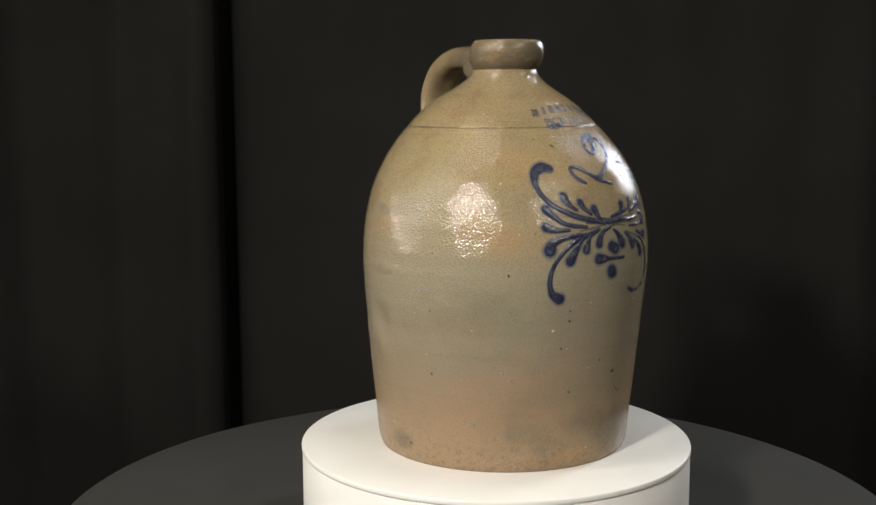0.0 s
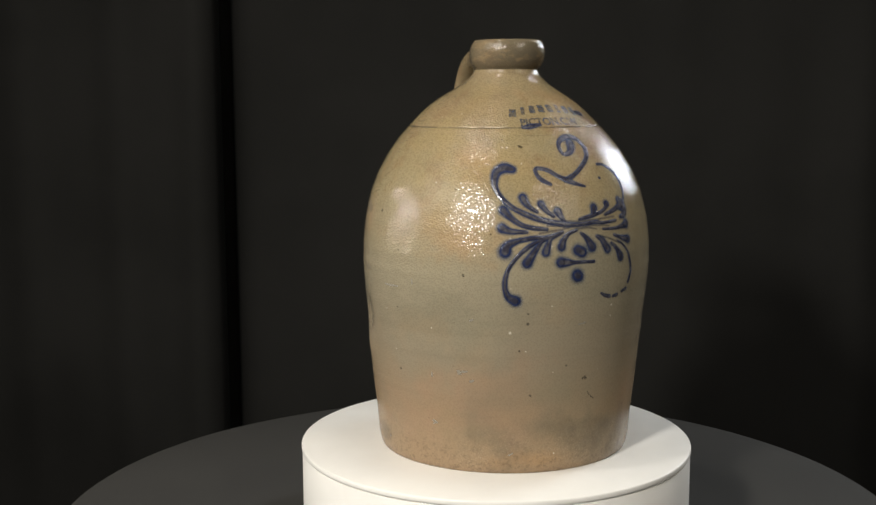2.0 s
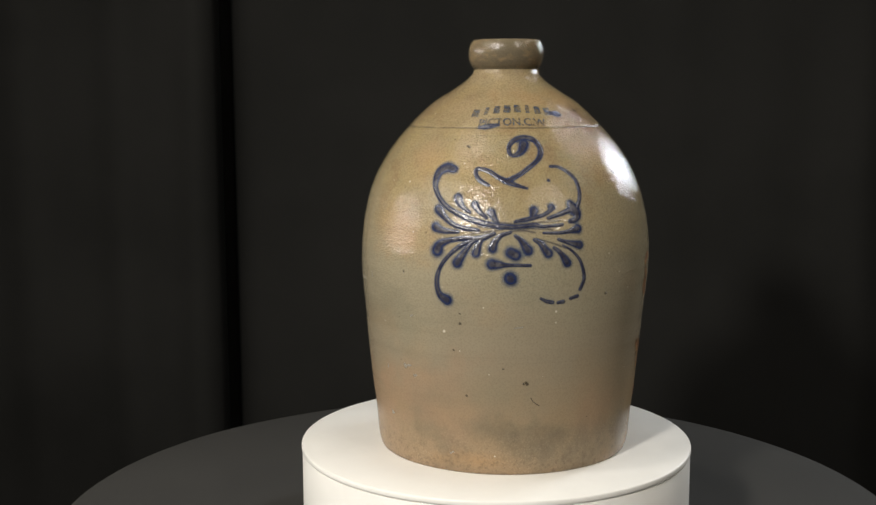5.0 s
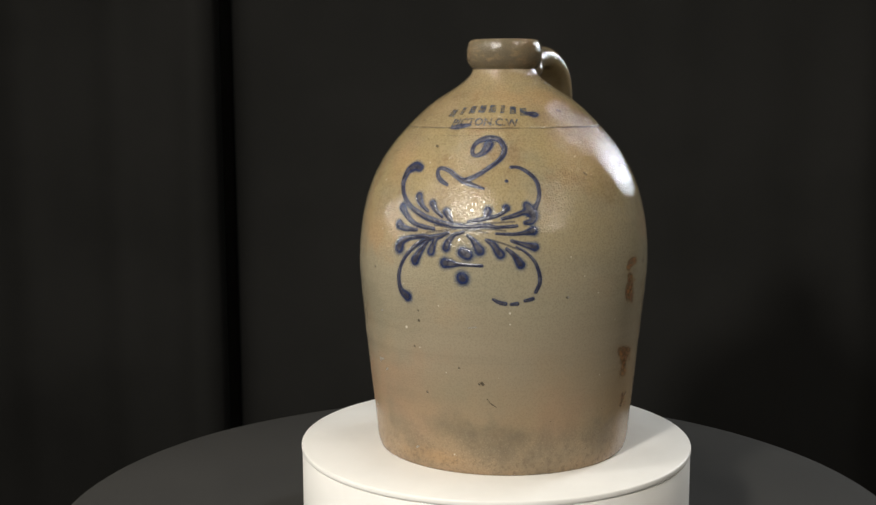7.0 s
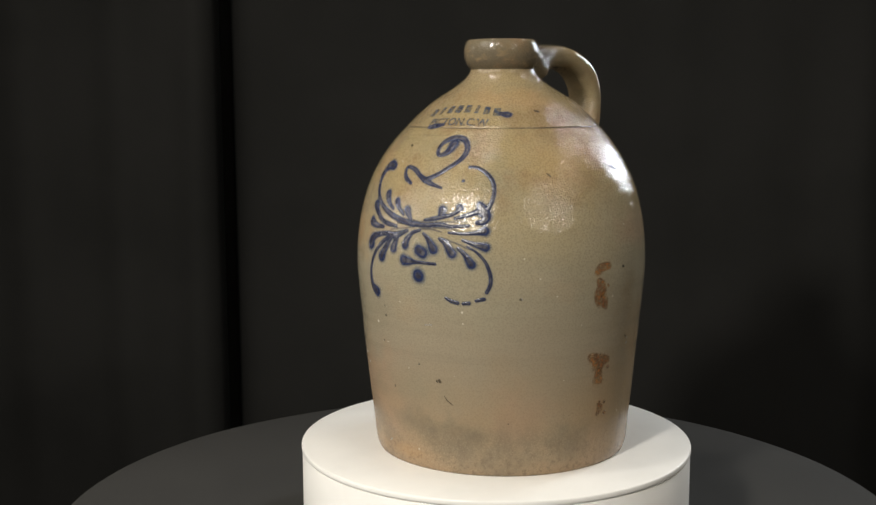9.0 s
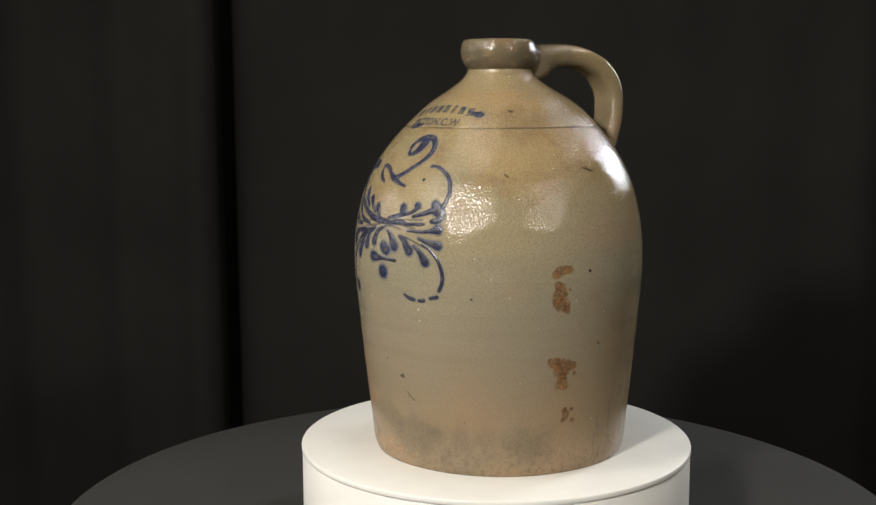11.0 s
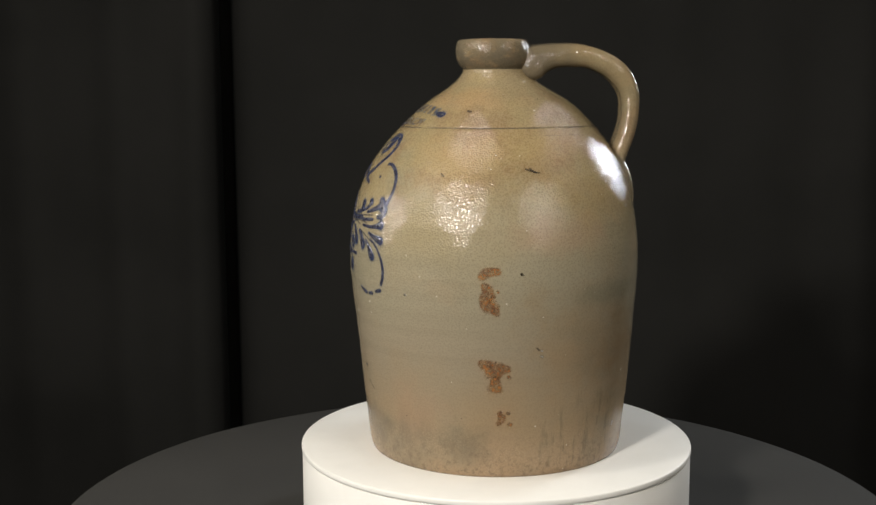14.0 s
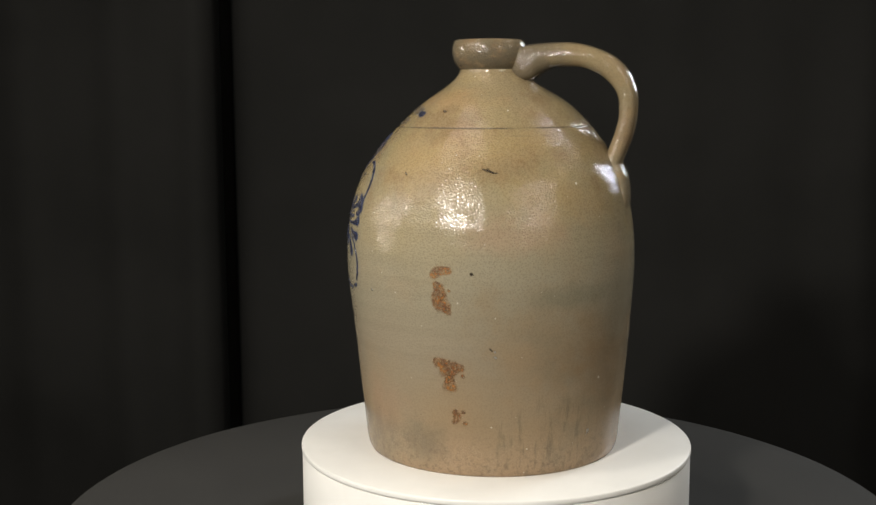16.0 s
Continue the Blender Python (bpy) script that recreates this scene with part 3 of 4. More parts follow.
def stroke(name, rows, parent, material, label="", height=0.36, bleed=1.9):
    """A brushed or trailed mark on the wall. Rows: bearing in degrees, height and width in millimetres."""
    layer[0] += 1
    base = 0.00012 + 0.00002 * (layer[0] % 9)
    pts = []
    for i in range(len(rows) - 1):
        q = [rows[max(i - 1, 0)], rows[i], rows[i + 1], rows[min(i + 2, len(rows) - 1)]]
        steps = 7
        for s in range(steps):
            t = s / steps
            pts.append([0.5 * (2 * q[1][k] + (q[2][k] - q[0][k]) * t + (2 * q[0][k] - 5 * q[1][k] + 4 * q[2][k] - q[3][k]) * t * t
                               + (3 * q[1][k] - q[0][k] - 3 * q[2][k] + q[3][k]) * t ** 3) for k in range(3)])
    pts.append(list(rows[-1]))

    # to millimetres on the unrolled wall round the first point, and back
    scale = lambda z: 1000 * hermite(RADII, z / 1000) * math.pi / 180
    steep = lambda z: math.hypot(1, (hermite(RADII, z / 1000 + 0.002) - hermite(RADII, z / 1000 - 0.002)) / 0.004)

    def direction(p, q):
        dx, dy = (q[0] - p[0]) * scale(p[1]), (q[1] - p[1]) * steep(p[1])
        k = math.hypot(dx, dy) or 1.0
        return dx / k, dy / k

    def moved(p, dx, dy):
        return [p[0] + dx / scale(p[1]), p[1] + dy / steep(p[1])]

    reach = lambda width: width / 2 * bleed + 0.3
    caps = (1.0, 0.95, 0.84, 0.68, 0.5, 0.25)
    rail = []
    tx, ty = direction(pts[0], pts[1])
    for s in caps:
        half = reach(pts[0][2])
        rail.append((moved(pts[0], -tx * s * half, -ty * s * half), half, s, (tx, ty)))
    for i, p in enumerate(pts):
        rail.append((p[:2], reach(p[2]), 0.0, direction(pts[max(i - 1, 0)], pts[min(i + 1, len(pts) - 1)])))
    tx, ty = direction(pts[-2], pts[-1])
    for s in reversed(caps):
        half = reach(pts[-1][2])
        rail.append((moved(pts[-1], tx * s * half, ty * s * half), half, s, (tx, ty)))

    bm = bmesh.new()
    cover = bm.verts.layers.float.new("cover")
    across = (-1.0, -0.84, -0.7, -0.58, -0.42, -0.22, 0.0, 0.22, 0.42, 0.58, 0.7, 0.84, 1.0)
    grid = []
    for p, half, s, (dx, dy) in rail:
        row = []
        thin = math.sqrt(max(0.0, 1 - s * s))
        for u in across:
            q = moved(p, -dy * u * half * thin, dx * u * half * thin)
            out = min(1.0, math.hypot(s, u * thin))
            body = max(0.0, 1 - (out / 0.6) ** 2) * min(1.0, half / 2.0)
            v = bm.verts.new(on_wall(radians(q[0]), q[1] / 1000, base + 0.001 * height * body))
            v[cover] = 1.0 - out
            row.append(v)
        grid.append(row)
    for a, b in zip(grid, grid[1:]):
        for j in range(len(across) - 1):
            bm.faces.new((a[j], a[j + 1], b[j + 1], b[j]))
    return part(name, bm, material, parent, label)


def wrapped_text(text, bearing, z, tall, span, parent):
    """Letters pressed into the shoulder, one mesh; bearing in degrees, z and tall in millimetres."""
    curve = bpy.data.curves.new("stamp", "FONT")
    curve.body, curve.resolution_u, curve.offset = text, 3, 0.028
    temp = bpy.data.objects.new("stamp", curve)
    me = bpy.data.meshes.new_from_object(temp)
    bm = bmesh.new()
    bm.from_mesh(me)
    bpy.data.objects.remove(temp)
    bpy.data.meshes.remove(me)
    bpy.data.curves.remove(curve)
    bmesh.ops.triangulate(bm, faces=bm.faces)
    bmesh.ops.subdivide_edges(bm, edges=[e for e in bm.edges if e.calc_length() > 0.15], cuts=2)
    xs = [v.co.x for v in bm.verts]
    x0, x1, top = min(xs), max(xs), max(v.co.y for v in bm.verts)
    for v in bm.verts:
        u = (v.co.x - x0) / (x1 - x0) - 0.5
        arch = 1 - (2 * u) ** 2
        v.co = on_wall(radians(bearing + u * span), (z + arch * 1.0 + v.co.y / top * tall) / 1000, 0.00022)
    return part("stamped_letters", bm, M_STAMP, parent, "letters stamped in blue-grey slip")


def stamped_bar(bearing, z, wide, tall, parent):
    """One letter's place in the stamp, as a plain bar; degrees and millimetres."""
    bm = bmesh.new()
    rows = []
    for j in range(5):
        v = j / 4 - 0.5
        rows.append([bm.verts.new(on_wall(radians(bearing + (i / 4 - 0.5) * wide + v * 0.5), (z + v * tall) / 1000, 0.00022)) for i in range(5)])
    for p, q in zip(rows, rows[1:]):
        for i in range(4):
            bm.faces.new((p[i], p[i + 1], q[i + 1], q[i]))
    return part("stamped_bar", bm, M_STAMP, parent, "letter-sized bar stamped in blue-grey slip")


def jug():
    pot = tagged(new("stoneware_jug"), "tan salt-glazed stoneware jug with cobalt blue decoration on white platter", "jug")
    pot.location = (0, 0, BASE)
    part("body", jug_body(), M_BODY, pot, "mottled tan and grey salt-glazed body")
    part("collar", jug_collar(), M_COLLAR, pot, "thick rolled grey lip")
    part("handle", jug_handle(), M_HANDLE, pot, "pulled strap handle")
    stroke("scroll_stroke", [(-70.9, 238.6, 5.6), (-74.2, 239.6, 7.3), (-77.3, 236.5, 6.4), (-78.1, 230.5, 4.7), (-77.4, 224.2, 3.1), (-75.0, 217.3, 3.0), (-71.3, 211.0, 2.9), (-67.0, 206.4, 3.3), (-61.9, 202.3, 3.6), (-56.1, 199.4, 3.5), (-50.7, 197.7, 3.0), (-45.5, 197.1, 2.1)], pot, M_SLIP, "dark cobalt blue scroll")
    stroke("scroll_stroke", [(-59.1, 188.3, 2.2), (-65.3, 181.7, 2.7), (-69.6, 173.9, 2.4), (-72.6, 165.2, 2.4), (-73.9, 155.8, 3.0), (-73.6, 148.4, 3.5), (-72.4, 143.4, 5.0), (-69.9, 140.4, 7.3)], pot, M_SLIP, "dark cobalt blue scroll")
    stroke("scroll_stroke", [(-27.4, 182.6, 0.8), (-23.9, 178.3, 1.3), (-20.7, 171.0, 1.7), (-19.0, 161.9, 2.2), (-18.9, 154.7, 2.2), (-20.2, 148.3, 2.2)], pot, M_SLIP, "dark cobalt blue scroll")
    stroke("scroll_stroke", [(-29.0, 240.7, 1.8), (-25.7, 240.3, 1.8), (-21.8, 236.5, 2.3), (-18.9, 230.7, 2.3), (-18.1, 222.9, 2.2), (-18.8, 216.0, 2.2), (-20.3, 210.7, 2.6)], pot, M_SLIP, "dark cobalt blue scroll")
    stroke("scroll_stroke", [(-51.3, 197.2, 2.6), (-44.0, 197.1, 2.1), (-37.9, 198.1, 2.5), (-34.2, 197.0, 1.7), (-27.2, 197.9, 1.7)], pot, M_SLIP, "dark cobalt blue scroll")
    stroke("scroll_stroke", [(-68.4, 186.6, 2.8), (-62.9, 188.1, 3.2), (-59.5, 187.5, 3.5), (-56.2, 189.0, 3.5), (-52.5, 192.0, 1.7)], pot, M_SLIP, "dark cobalt blue scroll")
    stroke("drop_stroke", [(-67.1, 218.0, 5.7), (-66.2, 214.4, 4.7), (-64.3, 210.4, 2.8), (-61.9, 207.3, 1.8)], pot, M_SLIP, "dark cobalt blue leaf-shaped drop")
    stroke("drop_stroke", [(-60.2, 213.2, 4.9), (-58.5, 208.4, 3.1), (-55.6, 203.6, 1.7)], pot, M_SLIP, "dark cobalt blue leaf-shaped drop")
    stroke("drop_stroke", [(-53.9, 207.4, 5.6), (-52.8, 203.8, 3.9), (-51.4, 200.5, 1.7)], pot, M_SLIP, "dark cobalt blue leaf-shaped drop")
    stroke("drop_stroke", [(-74.6, 208.9, 6.5), (-71.9, 203.3, 3.9), (-67.9, 197.9, 2.8), (-63.2, 195.4, 2.7), (-58.4, 194.4, 1.8)], pot, M_SLIP, "dark cobalt blue leaf-shaped drop")
    stroke("drop_stroke", [(-75.1, 195.7, 6.5), (-71.8, 193.2, 3.9), (-66.0, 192.6, 1.8)], pot, M_SLIP, "dark cobalt blue leaf-shaped drop")
    stroke("drop_stroke", [(-73.9, 178.3, 8.9), (-72.6, 183.3, 5.8), (-68.4, 186.6, 2.8)], pot, M_SLIP, "dark cobalt blue leaf-shaped drop")
    stroke("drop_stroke", [(-66.0, 169.3, 6.9), (-64.2, 175.3, 5.0), (-61.4, 183.5, 2.7), (-59.5, 186.6, 1.8)], pot, M_SLIP, "dark cobalt blue leaf-shaped drop")
    stroke("drop_stroke", [(-59.1, 177.4, 6.2), (-58.3, 182.6, 4.0), (-57.3, 187.7, 2.6)], pot, M_SLIP, "dark cobalt blue leaf-shaped drop")
    stroke("drop_stroke", [(-53.1, 180.9, 6.0), (-52.4, 185.2, 4.3), (-50.3, 190.3, 2.6), (-46.8, 192.9, 1.7)], pot, M_SLIP, "dark cobalt blue leaf-shaped drop")
    stroke("drop_stroke", [(-40.4, 179.3, 6.7), (-41.9, 184.2, 4.6), (-43.3, 187.7, 2.9), (-45.0, 190.5, 1.7)], pot, M_SLIP, "dark cobalt blue leaf-shaped drop")
    stroke("drop_stroke", [(-53.3, 169.2, 7.3), (-50.5, 168.8, 5.1), (-47.3, 168.6, 2.1), (-39.6, 168.2, 1.7)], pot, M_SLIP, "dark cobalt blue leaf-shaped drop")
    stroke("drop_stroke", [(-45.2, 200.8, 1.3), (-41.4, 202.1, 2.5), (-38.5, 203.4, 2.5), (-34.2, 205.5, 2.1), (-31.9, 208.3, 2.5), (-31.1, 210.7, 5.5)], pot, M_SLIP, "dark cobalt blue leaf-shaped drop")
    stroke("drop_stroke", [(-37.9, 208.9, 5.9), (-38.5, 204.6, 3.4)], pot, M_SLIP, "dark cobalt blue leaf-shaped drop")
    stroke("drop_stroke", [(-32.6, 203.0, 1.7), (-28.0, 205.5, 2.6), (-24.3, 208.1, 3.4), (-22.4, 208.4, 5.2)], pot, M_SLIP, "dark cobalt blue leaf-shaped drop")
    stroke("drop_stroke", [(-23.2, 212.9, 5.2), (-22.1, 209.2, 7.8), (-20.9, 205.0, 7.0), (-21.7, 201.3, 4.3), (-24.0, 200.2, 2.6)], pot, M_SLIP, "dark cobalt blue leaf-shaped drop")
    stroke("drop_stroke", [(-34.6, 192.3, 1.3), (-28.7, 191.9, 1.7), (-24.4, 192.8, 2.6), (-21.2, 194.3, 6.5)], pot, M_SLIP, "dark cobalt blue leaf-shaped drop")
    stroke("drop_stroke", [(-29.0, 187.0, 1.7), (-25.3, 184.6, 2.6), (-20.7, 182.2, 5.6)], pot, M_SLIP, "dark cobalt blue leaf-shaped drop")
    stroke("drop_stroke", [(-38.1, 187.4, 1.7), (-35.6, 184.3, 3.8), (-34.2, 179.9, 5.0), (-33.0, 177.0, 6.3)], pot, M_SLIP, "dark cobalt blue leaf-shaped drop")
    stroke("drop_stroke", [(-30.8, 181.1, 1.7), (-28.2, 176.4, 3.0), (-25.8, 169.2, 6.0)], pot, M_SLIP, "dark cobalt blue leaf-shaped drop")
    stroke("dot_stroke", [(-46.7, 178.0, 7.2), (-44.8, 176.0, 7.6)], pot, M_SLIP, "dark cobalt blue dot")
    stroke("dot_stroke", [(-46.8, 158.6, 8.5), (-46.5, 158.0, 8.5)], pot, M_SLIP, "dark cobalt blue dot")
    stroke("dot_stroke", [(-31.0, 230.6, 1.7), (-30.8, 230.6, 1.7)], pot, M_SLIP, "dark cobalt blue dot")
    stroke("dash_stroke", [(-24.0, 141.6, 1.7), (-21.2, 143.0, 2.2)], pot, M_SLIP, "short dark blue dash")
    stroke("dash_stroke", [(-28.9, 138.9, 1.7), (-26.8, 139.4, 2.2)], pot, M_SLIP, "short dark blue dash")
    stroke("dash_stroke", [(-35.5, 142.7, 1.3), (-33.4, 140.5, 2.1), (-31.0, 139.3, 2.2)], pot, M_SLIP, "short dark blue dash")
    stroke("numeral_two", [(-39.5, 257.5, 6.7), (-40.5, 253.4, 5.6), (-42.5, 250.1, 3.7), (-45.2, 248.9, 2.3), (-46.6, 250.9, 2.3), (-46.9, 254.6, 2.4), (-45.6, 258.3, 2.9), (-42.7, 260.8, 3.9), (-39.1, 262.0, 3.9), (-35.1, 260.8, 3.9), (-32.8, 257.5, 3.3), (-31.9, 253.4, 3.3), (-32.8, 248.5, 3.2), (-35.2, 244.1, 2.7), (-38.5, 240.0, 2.7), (-42.2, 235.5, 2.6), (-46.2, 231.8, 3.1), (-48.7, 230.1, 2.6)], pot, M_SLIP, "cobalt blue numeral two")
    stroke("numeral_two", [(-55.3, 227.4, 1.8), (-58.7, 230.6, 2.7), (-60.6, 234.6, 2.3), (-60.9, 238.3, 2.4), (-59.2, 239.2, 2.3), (-55.2, 237.3, 2.8), (-51.7, 233.4, 2.7), (-47.5, 229.7, 3.5), (-43.6, 227.0, 2.2), (-40.0, 225.1, 1.3)], pot, M_SLIP, "cobalt blue numeral two")
    stroke("slip_streak", [(-58.3, 197.2, 0.9), (-48.5, 195.7, 1.1), (-37.3, 195.6, 0.8), (-31.2, 194.3, 0.6)], pot, M_WASH, "thin pale blue streak", 0.05)
    stroke("slip_streak", [(-51.2, 200.2, 0.9), (-44.5, 199.2, 1.1), (-36.3, 200.1, 0.8), (-28.0, 201.2, 0.8)], pot, M_WASH, "thin pale blue streak", 0.05)
    stroke("slip_streak", [(-37.3, 188.2, 0.6), (-31.2, 184.4, 0.8), (-26.2, 180.1, 0.6)], pot, M_WASH, "thin pale blue streak", 0.05)
    stroke("slip_streak", [(-46.9, 193.7, 0.8), (-42.4, 194.3, 0.8), (-37.7, 192.7, 0.6)], pot, M_WASH, "thin pale blue streak", 0.05)
    stroke("slip_streak", [(-61.5, 191.4, 0.7), (-55.9, 193.2, 0.9), (-49.6, 194.9, 0.8)], pot, M_WASH, "thin pale blue streak", 0.05)
    stroke("rust_stain", [(22.5, 160.3, 5.9), (24.5, 163.3, 6.7), (28.4, 164.2, 5.0)], pot, M_RUST, "rust-brown stain", 0.02, 1.5)
    stroke("rust_stain", [(23.6, 152.7, 5.9), (24.8, 147.6, 10.2), (23.5, 140.3, 8.5), (25.9, 137.3, 11.1), (27.9, 132.1, 4.3)], pot, M_RUST, "rust-brown stain", 0.02, 1.5)
    stroke("rust_stain", [(21.8, 93.0, 5.0), (24.2, 90.5, 10.5), (26.5, 87.5, 15.0), (29.0, 88.0, 10.5), (31.6, 88.0, 5.0)], pot, M_RUST, "rust-brown stain", 0.02, 1.5)
    stroke("rust_stain", [(27.0, 78.5, 7.0), (27.3, 73.8, 10.5)], pot, M_RUST, "rust-brown stain", 0.02, 1.5)
    stroke("rust_stain", [(28.6, 52.6, 4.2), (29.7, 48.7, 5.4), (28.0, 44.6, 3.2)], pot, M_RUST, "rust-brown stain", 0.02, 1.5)
    stroke("rust_stain", [(32.6, 44.0, 3.2), (32.8, 44.0, 3.2)], pot, M_RUST, "rust-brown stain", 0.02, 1.5)
    stroke("rust_stain", [(31.9, 53.1, 2.7), (32.1, 53.1, 2.7)], pot, M_RUST, "rust-brown stain", 0.02, 1.5)
    stroke("rust_stain", [(28.2, 149.4, 2.1), (28.4, 148.9, 2.1)], pot, M_RUST, "rust-brown stain", 0.02, 1.5)
    stroke("rust_stain", [(32.2, 82.3, 2.6), (32.4, 81.8, 2.7)], pot, M_RUST, "rust-brown stain", 0.02, 1.5)
    stroke("slip_smear", [(-17.7, 280.3, 2.7), (-13.3, 279.4, 5.0), (-12.1, 279.4, 4.5)], pot, M_SLIP, "blue slip smear", 0.1)
    stroke("slip_smear", [(-62.7, 269.3, 2.1), (-58.9, 270.2, 4.2), (-52.5, 271.6, 2.1)], pot, M_SLIP, "blue slip smear", 0.1)
    stroke("iron_speck", [(-89.1, 159.8, 1.7), (-88.9, 159.0, 1.7)], pot, M_IRON, "dark iron speck", 0.03, 1.3)
    stroke("iron_speck", [(-65.2, 122.3, 2.2), (-65.0, 122.1, 2.2)], pot, M_IRON, "dark iron speck", 0.03, 1.3)
    stroke("iron_speck", [(-65.2, 130.3, 1.3), (-65.0, 130.2, 1.3)], pot, M_IRON, "dark iron speck", 0.03, 1.3)
    stroke("iron_speck", [(-68.0, 101.2, 1.3), (-67.8, 100.7, 1.3)], pot, M_IRON, "dark iron speck", 0.03, 1.3)
    stroke("iron_speck", [(-119.5, 78.2, 1.8), (-119.3, 78.0, 1.8)], pot, M_IRON, "dark iron speck", 0.03, 1.3)
    stroke("iron_speck", [(-133.4, 15.5, 2.2), (-132.8, 15.8, 2.2)], pot, M_IRON, "dark iron speck", 0.03, 1.3)
    stroke("iron_speck", [(-131.8, 203.5, 2.7), (-131.5, 203.3, 2.7)], pot, M_IRON, "dark iron speck", 0.03, 1.3)
    stroke("glaze_chip", [(-86.4, 124.4, 1.8), (-85.5, 125.3, 1.3)], pot, M_CHIP, "pale chip in the glaze", 0.03, 1.3)
    stroke("glaze_chip", [(-90.6, 82.6, 1.4), (-89.2, 83.3, 2.3), (-87.9, 83.5, 1.4)], pot, M_CHIP, "pale chip in the glaze", 0.03, 1.3)
    stroke("glaze_chip", [(-86.4, 75.6, 2.3), (-85.3, 76.6, 1.4)], pot, M_CHIP, "pale chip in the glaze", 0.03, 1.3)
    stroke("glaze_chip", [(-102.8, 79.6, 1.2), (-102.9, 76.9, 1.5)], pot, M_CHIP, "pale chip in the glaze", 0.03, 1.3)
    stroke("glaze_chip", [(-103.5, 40.1, 1.5), (-102.2, 39.6, 1.5)], pot, M_CHIP, "pale chip in the glaze", 0.03, 1.3)
    stroke("glaze_chip", [(-71.1, 15.9, 1.4), (-69.8, 17.3, 1.4)], pot, M_CHIP, "pale chip in the glaze", 0.03, 1.3)
    stroke("glaze_chip", [(-110.7, 153.0, 1.3), (-110.4, 149.5, 1.3)], pot, M_CHIP, "pale chip in the glaze", 0.03, 1.3)
    stroke("glaze_chip", [(-126.1, 146.1, 1.2), (-122.3, 145.7, 1.8), (-118.2, 145.9, 1.1)], pot, M_CHIP, "pale chip in the glaze", 0.03, 1.3)
    stroke("glaze_chip", [(44.7, 97.8, 2.2), (45.1, 97.3, 2.2)], pot, M_CHIP, "pale chip in the glaze", 0.03, 1.3)
    stroke("iron_speck", [(36.6, 162.4, 2.1), (36.8, 162.0, 2.1)], pot, M_IRON, "dark iron speck", 0.03, 1.3)
    stroke("iron_speck", [(43.0, 104.4, 1.3), (43.7, 102.6, 1.3)], pot, M_IRON, "dark iron speck", 0.03, 1.3)
    stroke("iron_speck", [(6.2, 282.2, 2.7), (8.2, 281.4, 2.1)], pot, M_IRON, "dark iron speck", 0.03, 1.3)
    stroke("iron_speck", [(39.6, 239.3, 1.4), (41.5, 237.9, 1.4), (43.8, 236.6, 1.0)], pot, M_IRON, "dark iron speck", 0.03, 1.3)
    stroke("iron_speck", [(3.9, 235.4, 1.3), (5.0, 233.8, 1.3)], pot, M_IRON, "dark iron speck", 0.03, 1.3)
    stroke("iron_speck", [(37.6, 161.5, 0.2), (36.7, 162.1, 1.8), (36.5, 162.1, 1.3)], pot, M_IRON, "dark iron speck", 0.03, 1.3)
    stroke("iron_speck", [(-40.9, 75.6, 1.3), (-40.7, 74.7, 1.3)], pot, M_IRON, "dark iron speck", 0.03, 1.3)
    stroke("iron_speck", [(-37.8, 63.6, 0.4), (-36.5, 60.1, 0.5), (-34.3, 57.1, 0.4)], pot, M_IRON, "dark iron speck", 0.03, 1.3)
    stroke("iron_speck", [(-63.2, 64.9, 1.5), (-62.9, 64.5, 1.5)], pot, M_IRON, "dark iron speck", 0.03, 1.3)
    stroke("iron_speck", [(-66.8, 255.7, 2.2), (-65.8, 254.9, 2.1)], pot, M_IRON, "dark iron speck", 0.03, 1.3)
    stroke("iron_speck", [(-48.9, 87.1, 1.4), (-48.7, 87.2, 1.4)], pot, M_IRON, "dark iron speck", 0.03, 1.3)
    stroke("glaze_chip", [(-44.8, 119.8, 0.9), (-41.8, 120.5, 1.3)], pot, M_CHIP, "pale chip in the glaze", 0.03, 1.3)
    stroke("glaze_chip", [(-91.2, 83.2, 3.6), (-90.8, 81.9, 3.6)], pot, M_CHIP, "pale chip in the glaze", 0.03, 1.3)
    stroke("glaze_chip", [(-7.9, 143.8, 0.9), (-7.2, 142.4, 0.9)], pot, M_CHIP, "pale chip in the glaze", 0.03, 1.3)
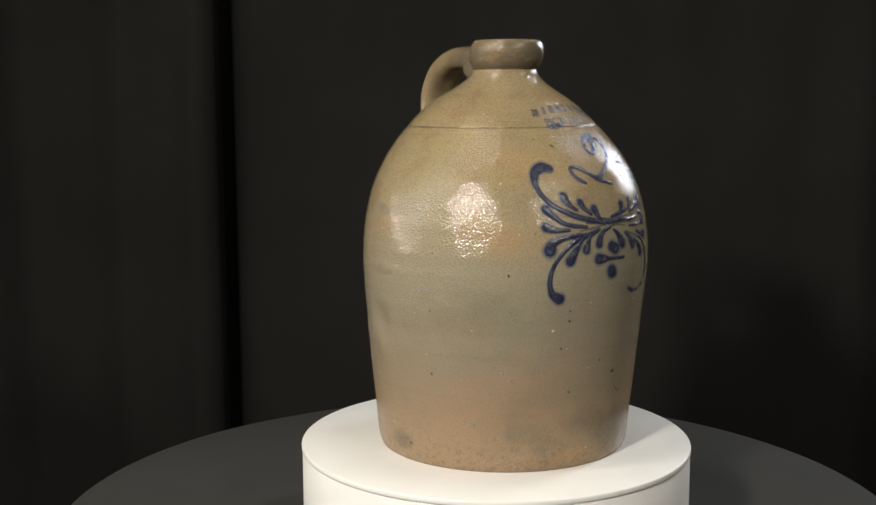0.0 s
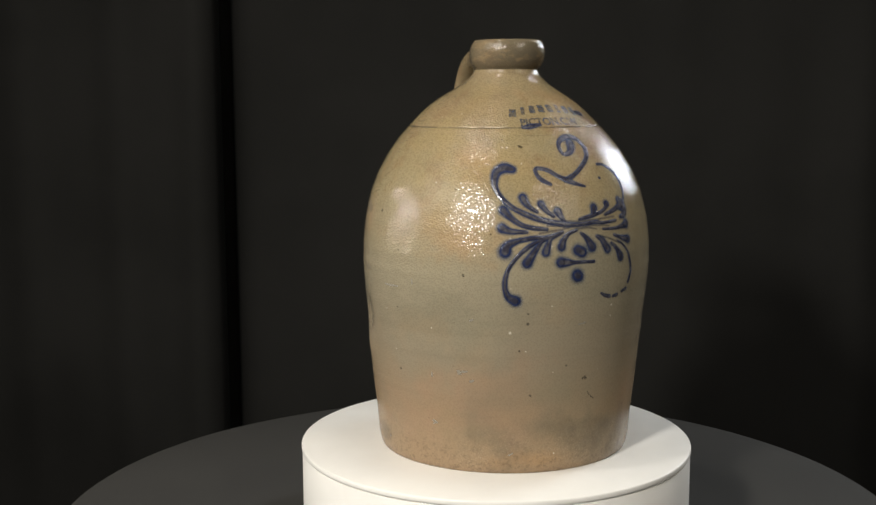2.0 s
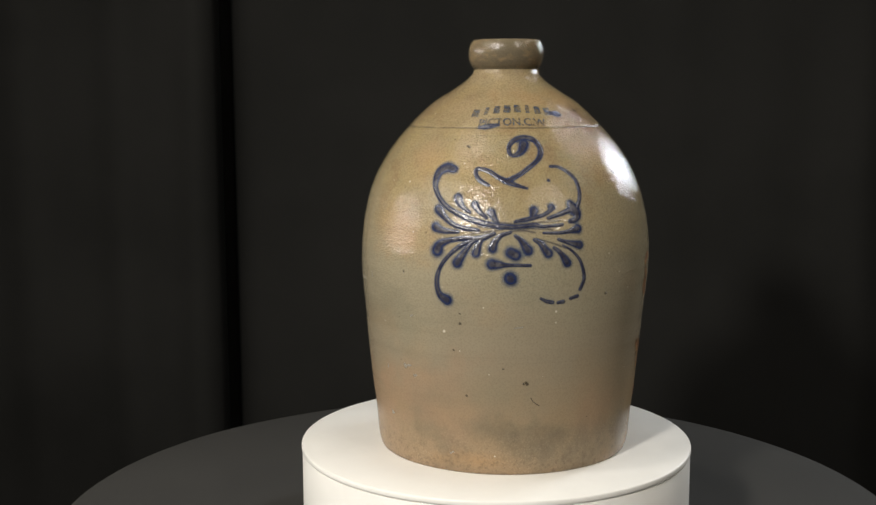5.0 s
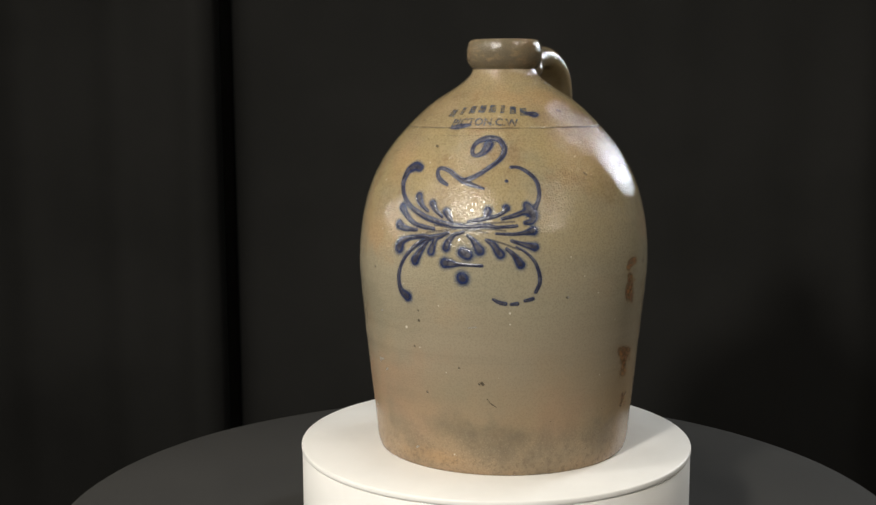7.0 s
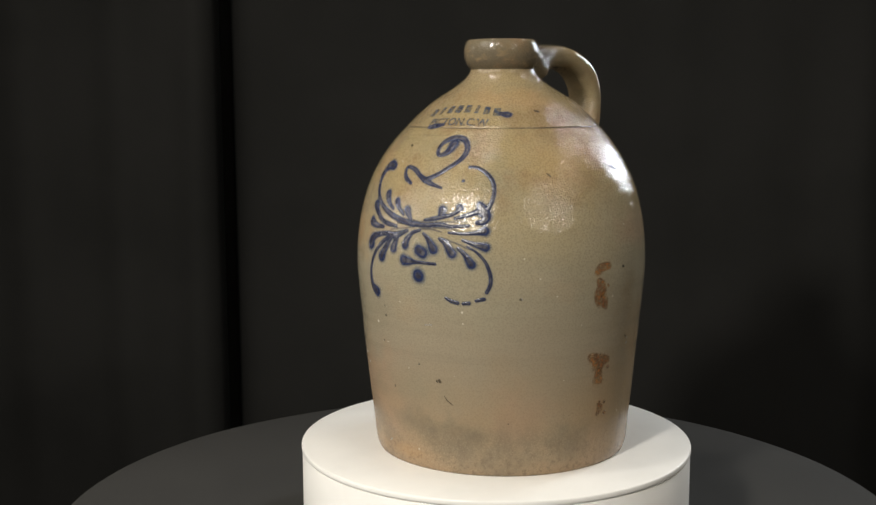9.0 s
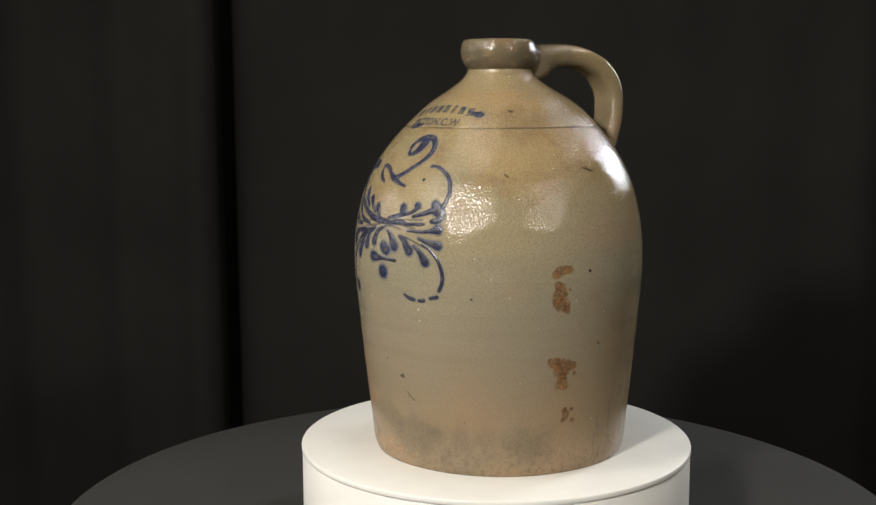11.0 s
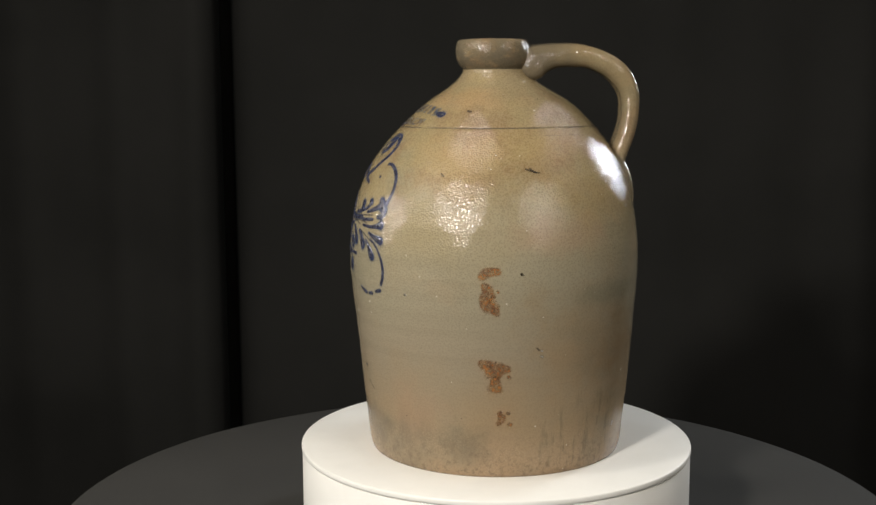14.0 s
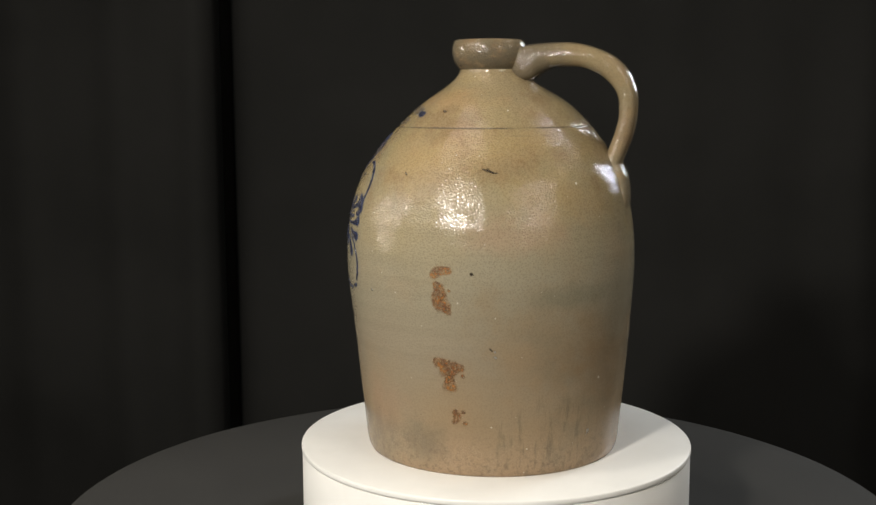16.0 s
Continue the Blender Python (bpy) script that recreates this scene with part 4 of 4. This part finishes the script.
    stroke("iron_speck", [(41.4, 239.4, 1.4), (43.7, 236.9, 1.3), (45.6, 236.4, 0.9)], pot, M_IRON, "dark iron speck", 0.03, 1.3)
    stroke("glaze_chip", [(44.7, 102.1, 1.8), (44.9, 101.7, 1.8)], pot, M_CHIP, "pale chip in the glaze", 0.03, 1.3)
    stroke("iron_speck", [(-8.2, 142.8, 1.8), (-7.9, 142.5, 1.8)], pot, M_IRON, "dark iron speck", 0.03, 1.3)
    stroke("glaze_chip", [(87.1, 30.9, 3.5), (87.1, 30.0, 3.5)], pot, M_CHIP, "pale chip in the glaze", 0.03, 1.3)
    stroke("iron_speck", [(-39.9, 76.1, 2.5), (-39.4, 75.0, 2.5)], pot, M_IRON, "dark iron speck", 0.03, 1.3)
    stroke("glaze_chip", [(-103.3, 38.2, 1.9), (-101.9, 38.9, 1.9)], pot, M_CHIP, "pale chip in the glaze", 0.03, 1.3)
    stroke("glaze_scuff", [(-151.0, 206.0, 5.0), (-147.5, 204.0, 8.0), (-143.0, 203.0, 4.0)], pot, M_SCUFF, "pale worn scuff in the glaze", 0.03, 1.9)
    stroke("glaze_scuff", [(-150.0, 157.0, 4.0), (-145.0, 156.5, 6.0), (-139.0, 155.5, 3.0)], pot, M_SCUFF, "pale worn scuff in the glaze", 0.03, 1.9)
    wrapped_text("PICTON.C.W", -43.9, 270.3, 5.6, 40.0, pot)
    # the maker's line above it, as bars
    for i, wide in enumerate((4.2, 2.4, 3.8, 4.4, 4.2, 2.4, 3.8, 4.2)):
        a = -67.8 + 6.9 * i
        z = 279.6 + 4.2 * (1 - ((a + 41.5) / 29) ** 2)
        stamped_bar(a, z, wide * 1.12, 5.8, pot)
    return pot


# ---- build ----
room()
curtains()
round_table()
tablecloth()
PLATTER = turntable()
JUG = jug()


def motions():
    rows = [2.0 * i for i in range(9)]
    walk(JUG, [(t, pose(0, 0, BASE, 0, 0, TURN * t)) for t in rows])
    walk(PLATTER, [(t, pose(0, 0, BASE - TABLE_Z, 0, 0, TURN * t)) for t in rows])


motions()
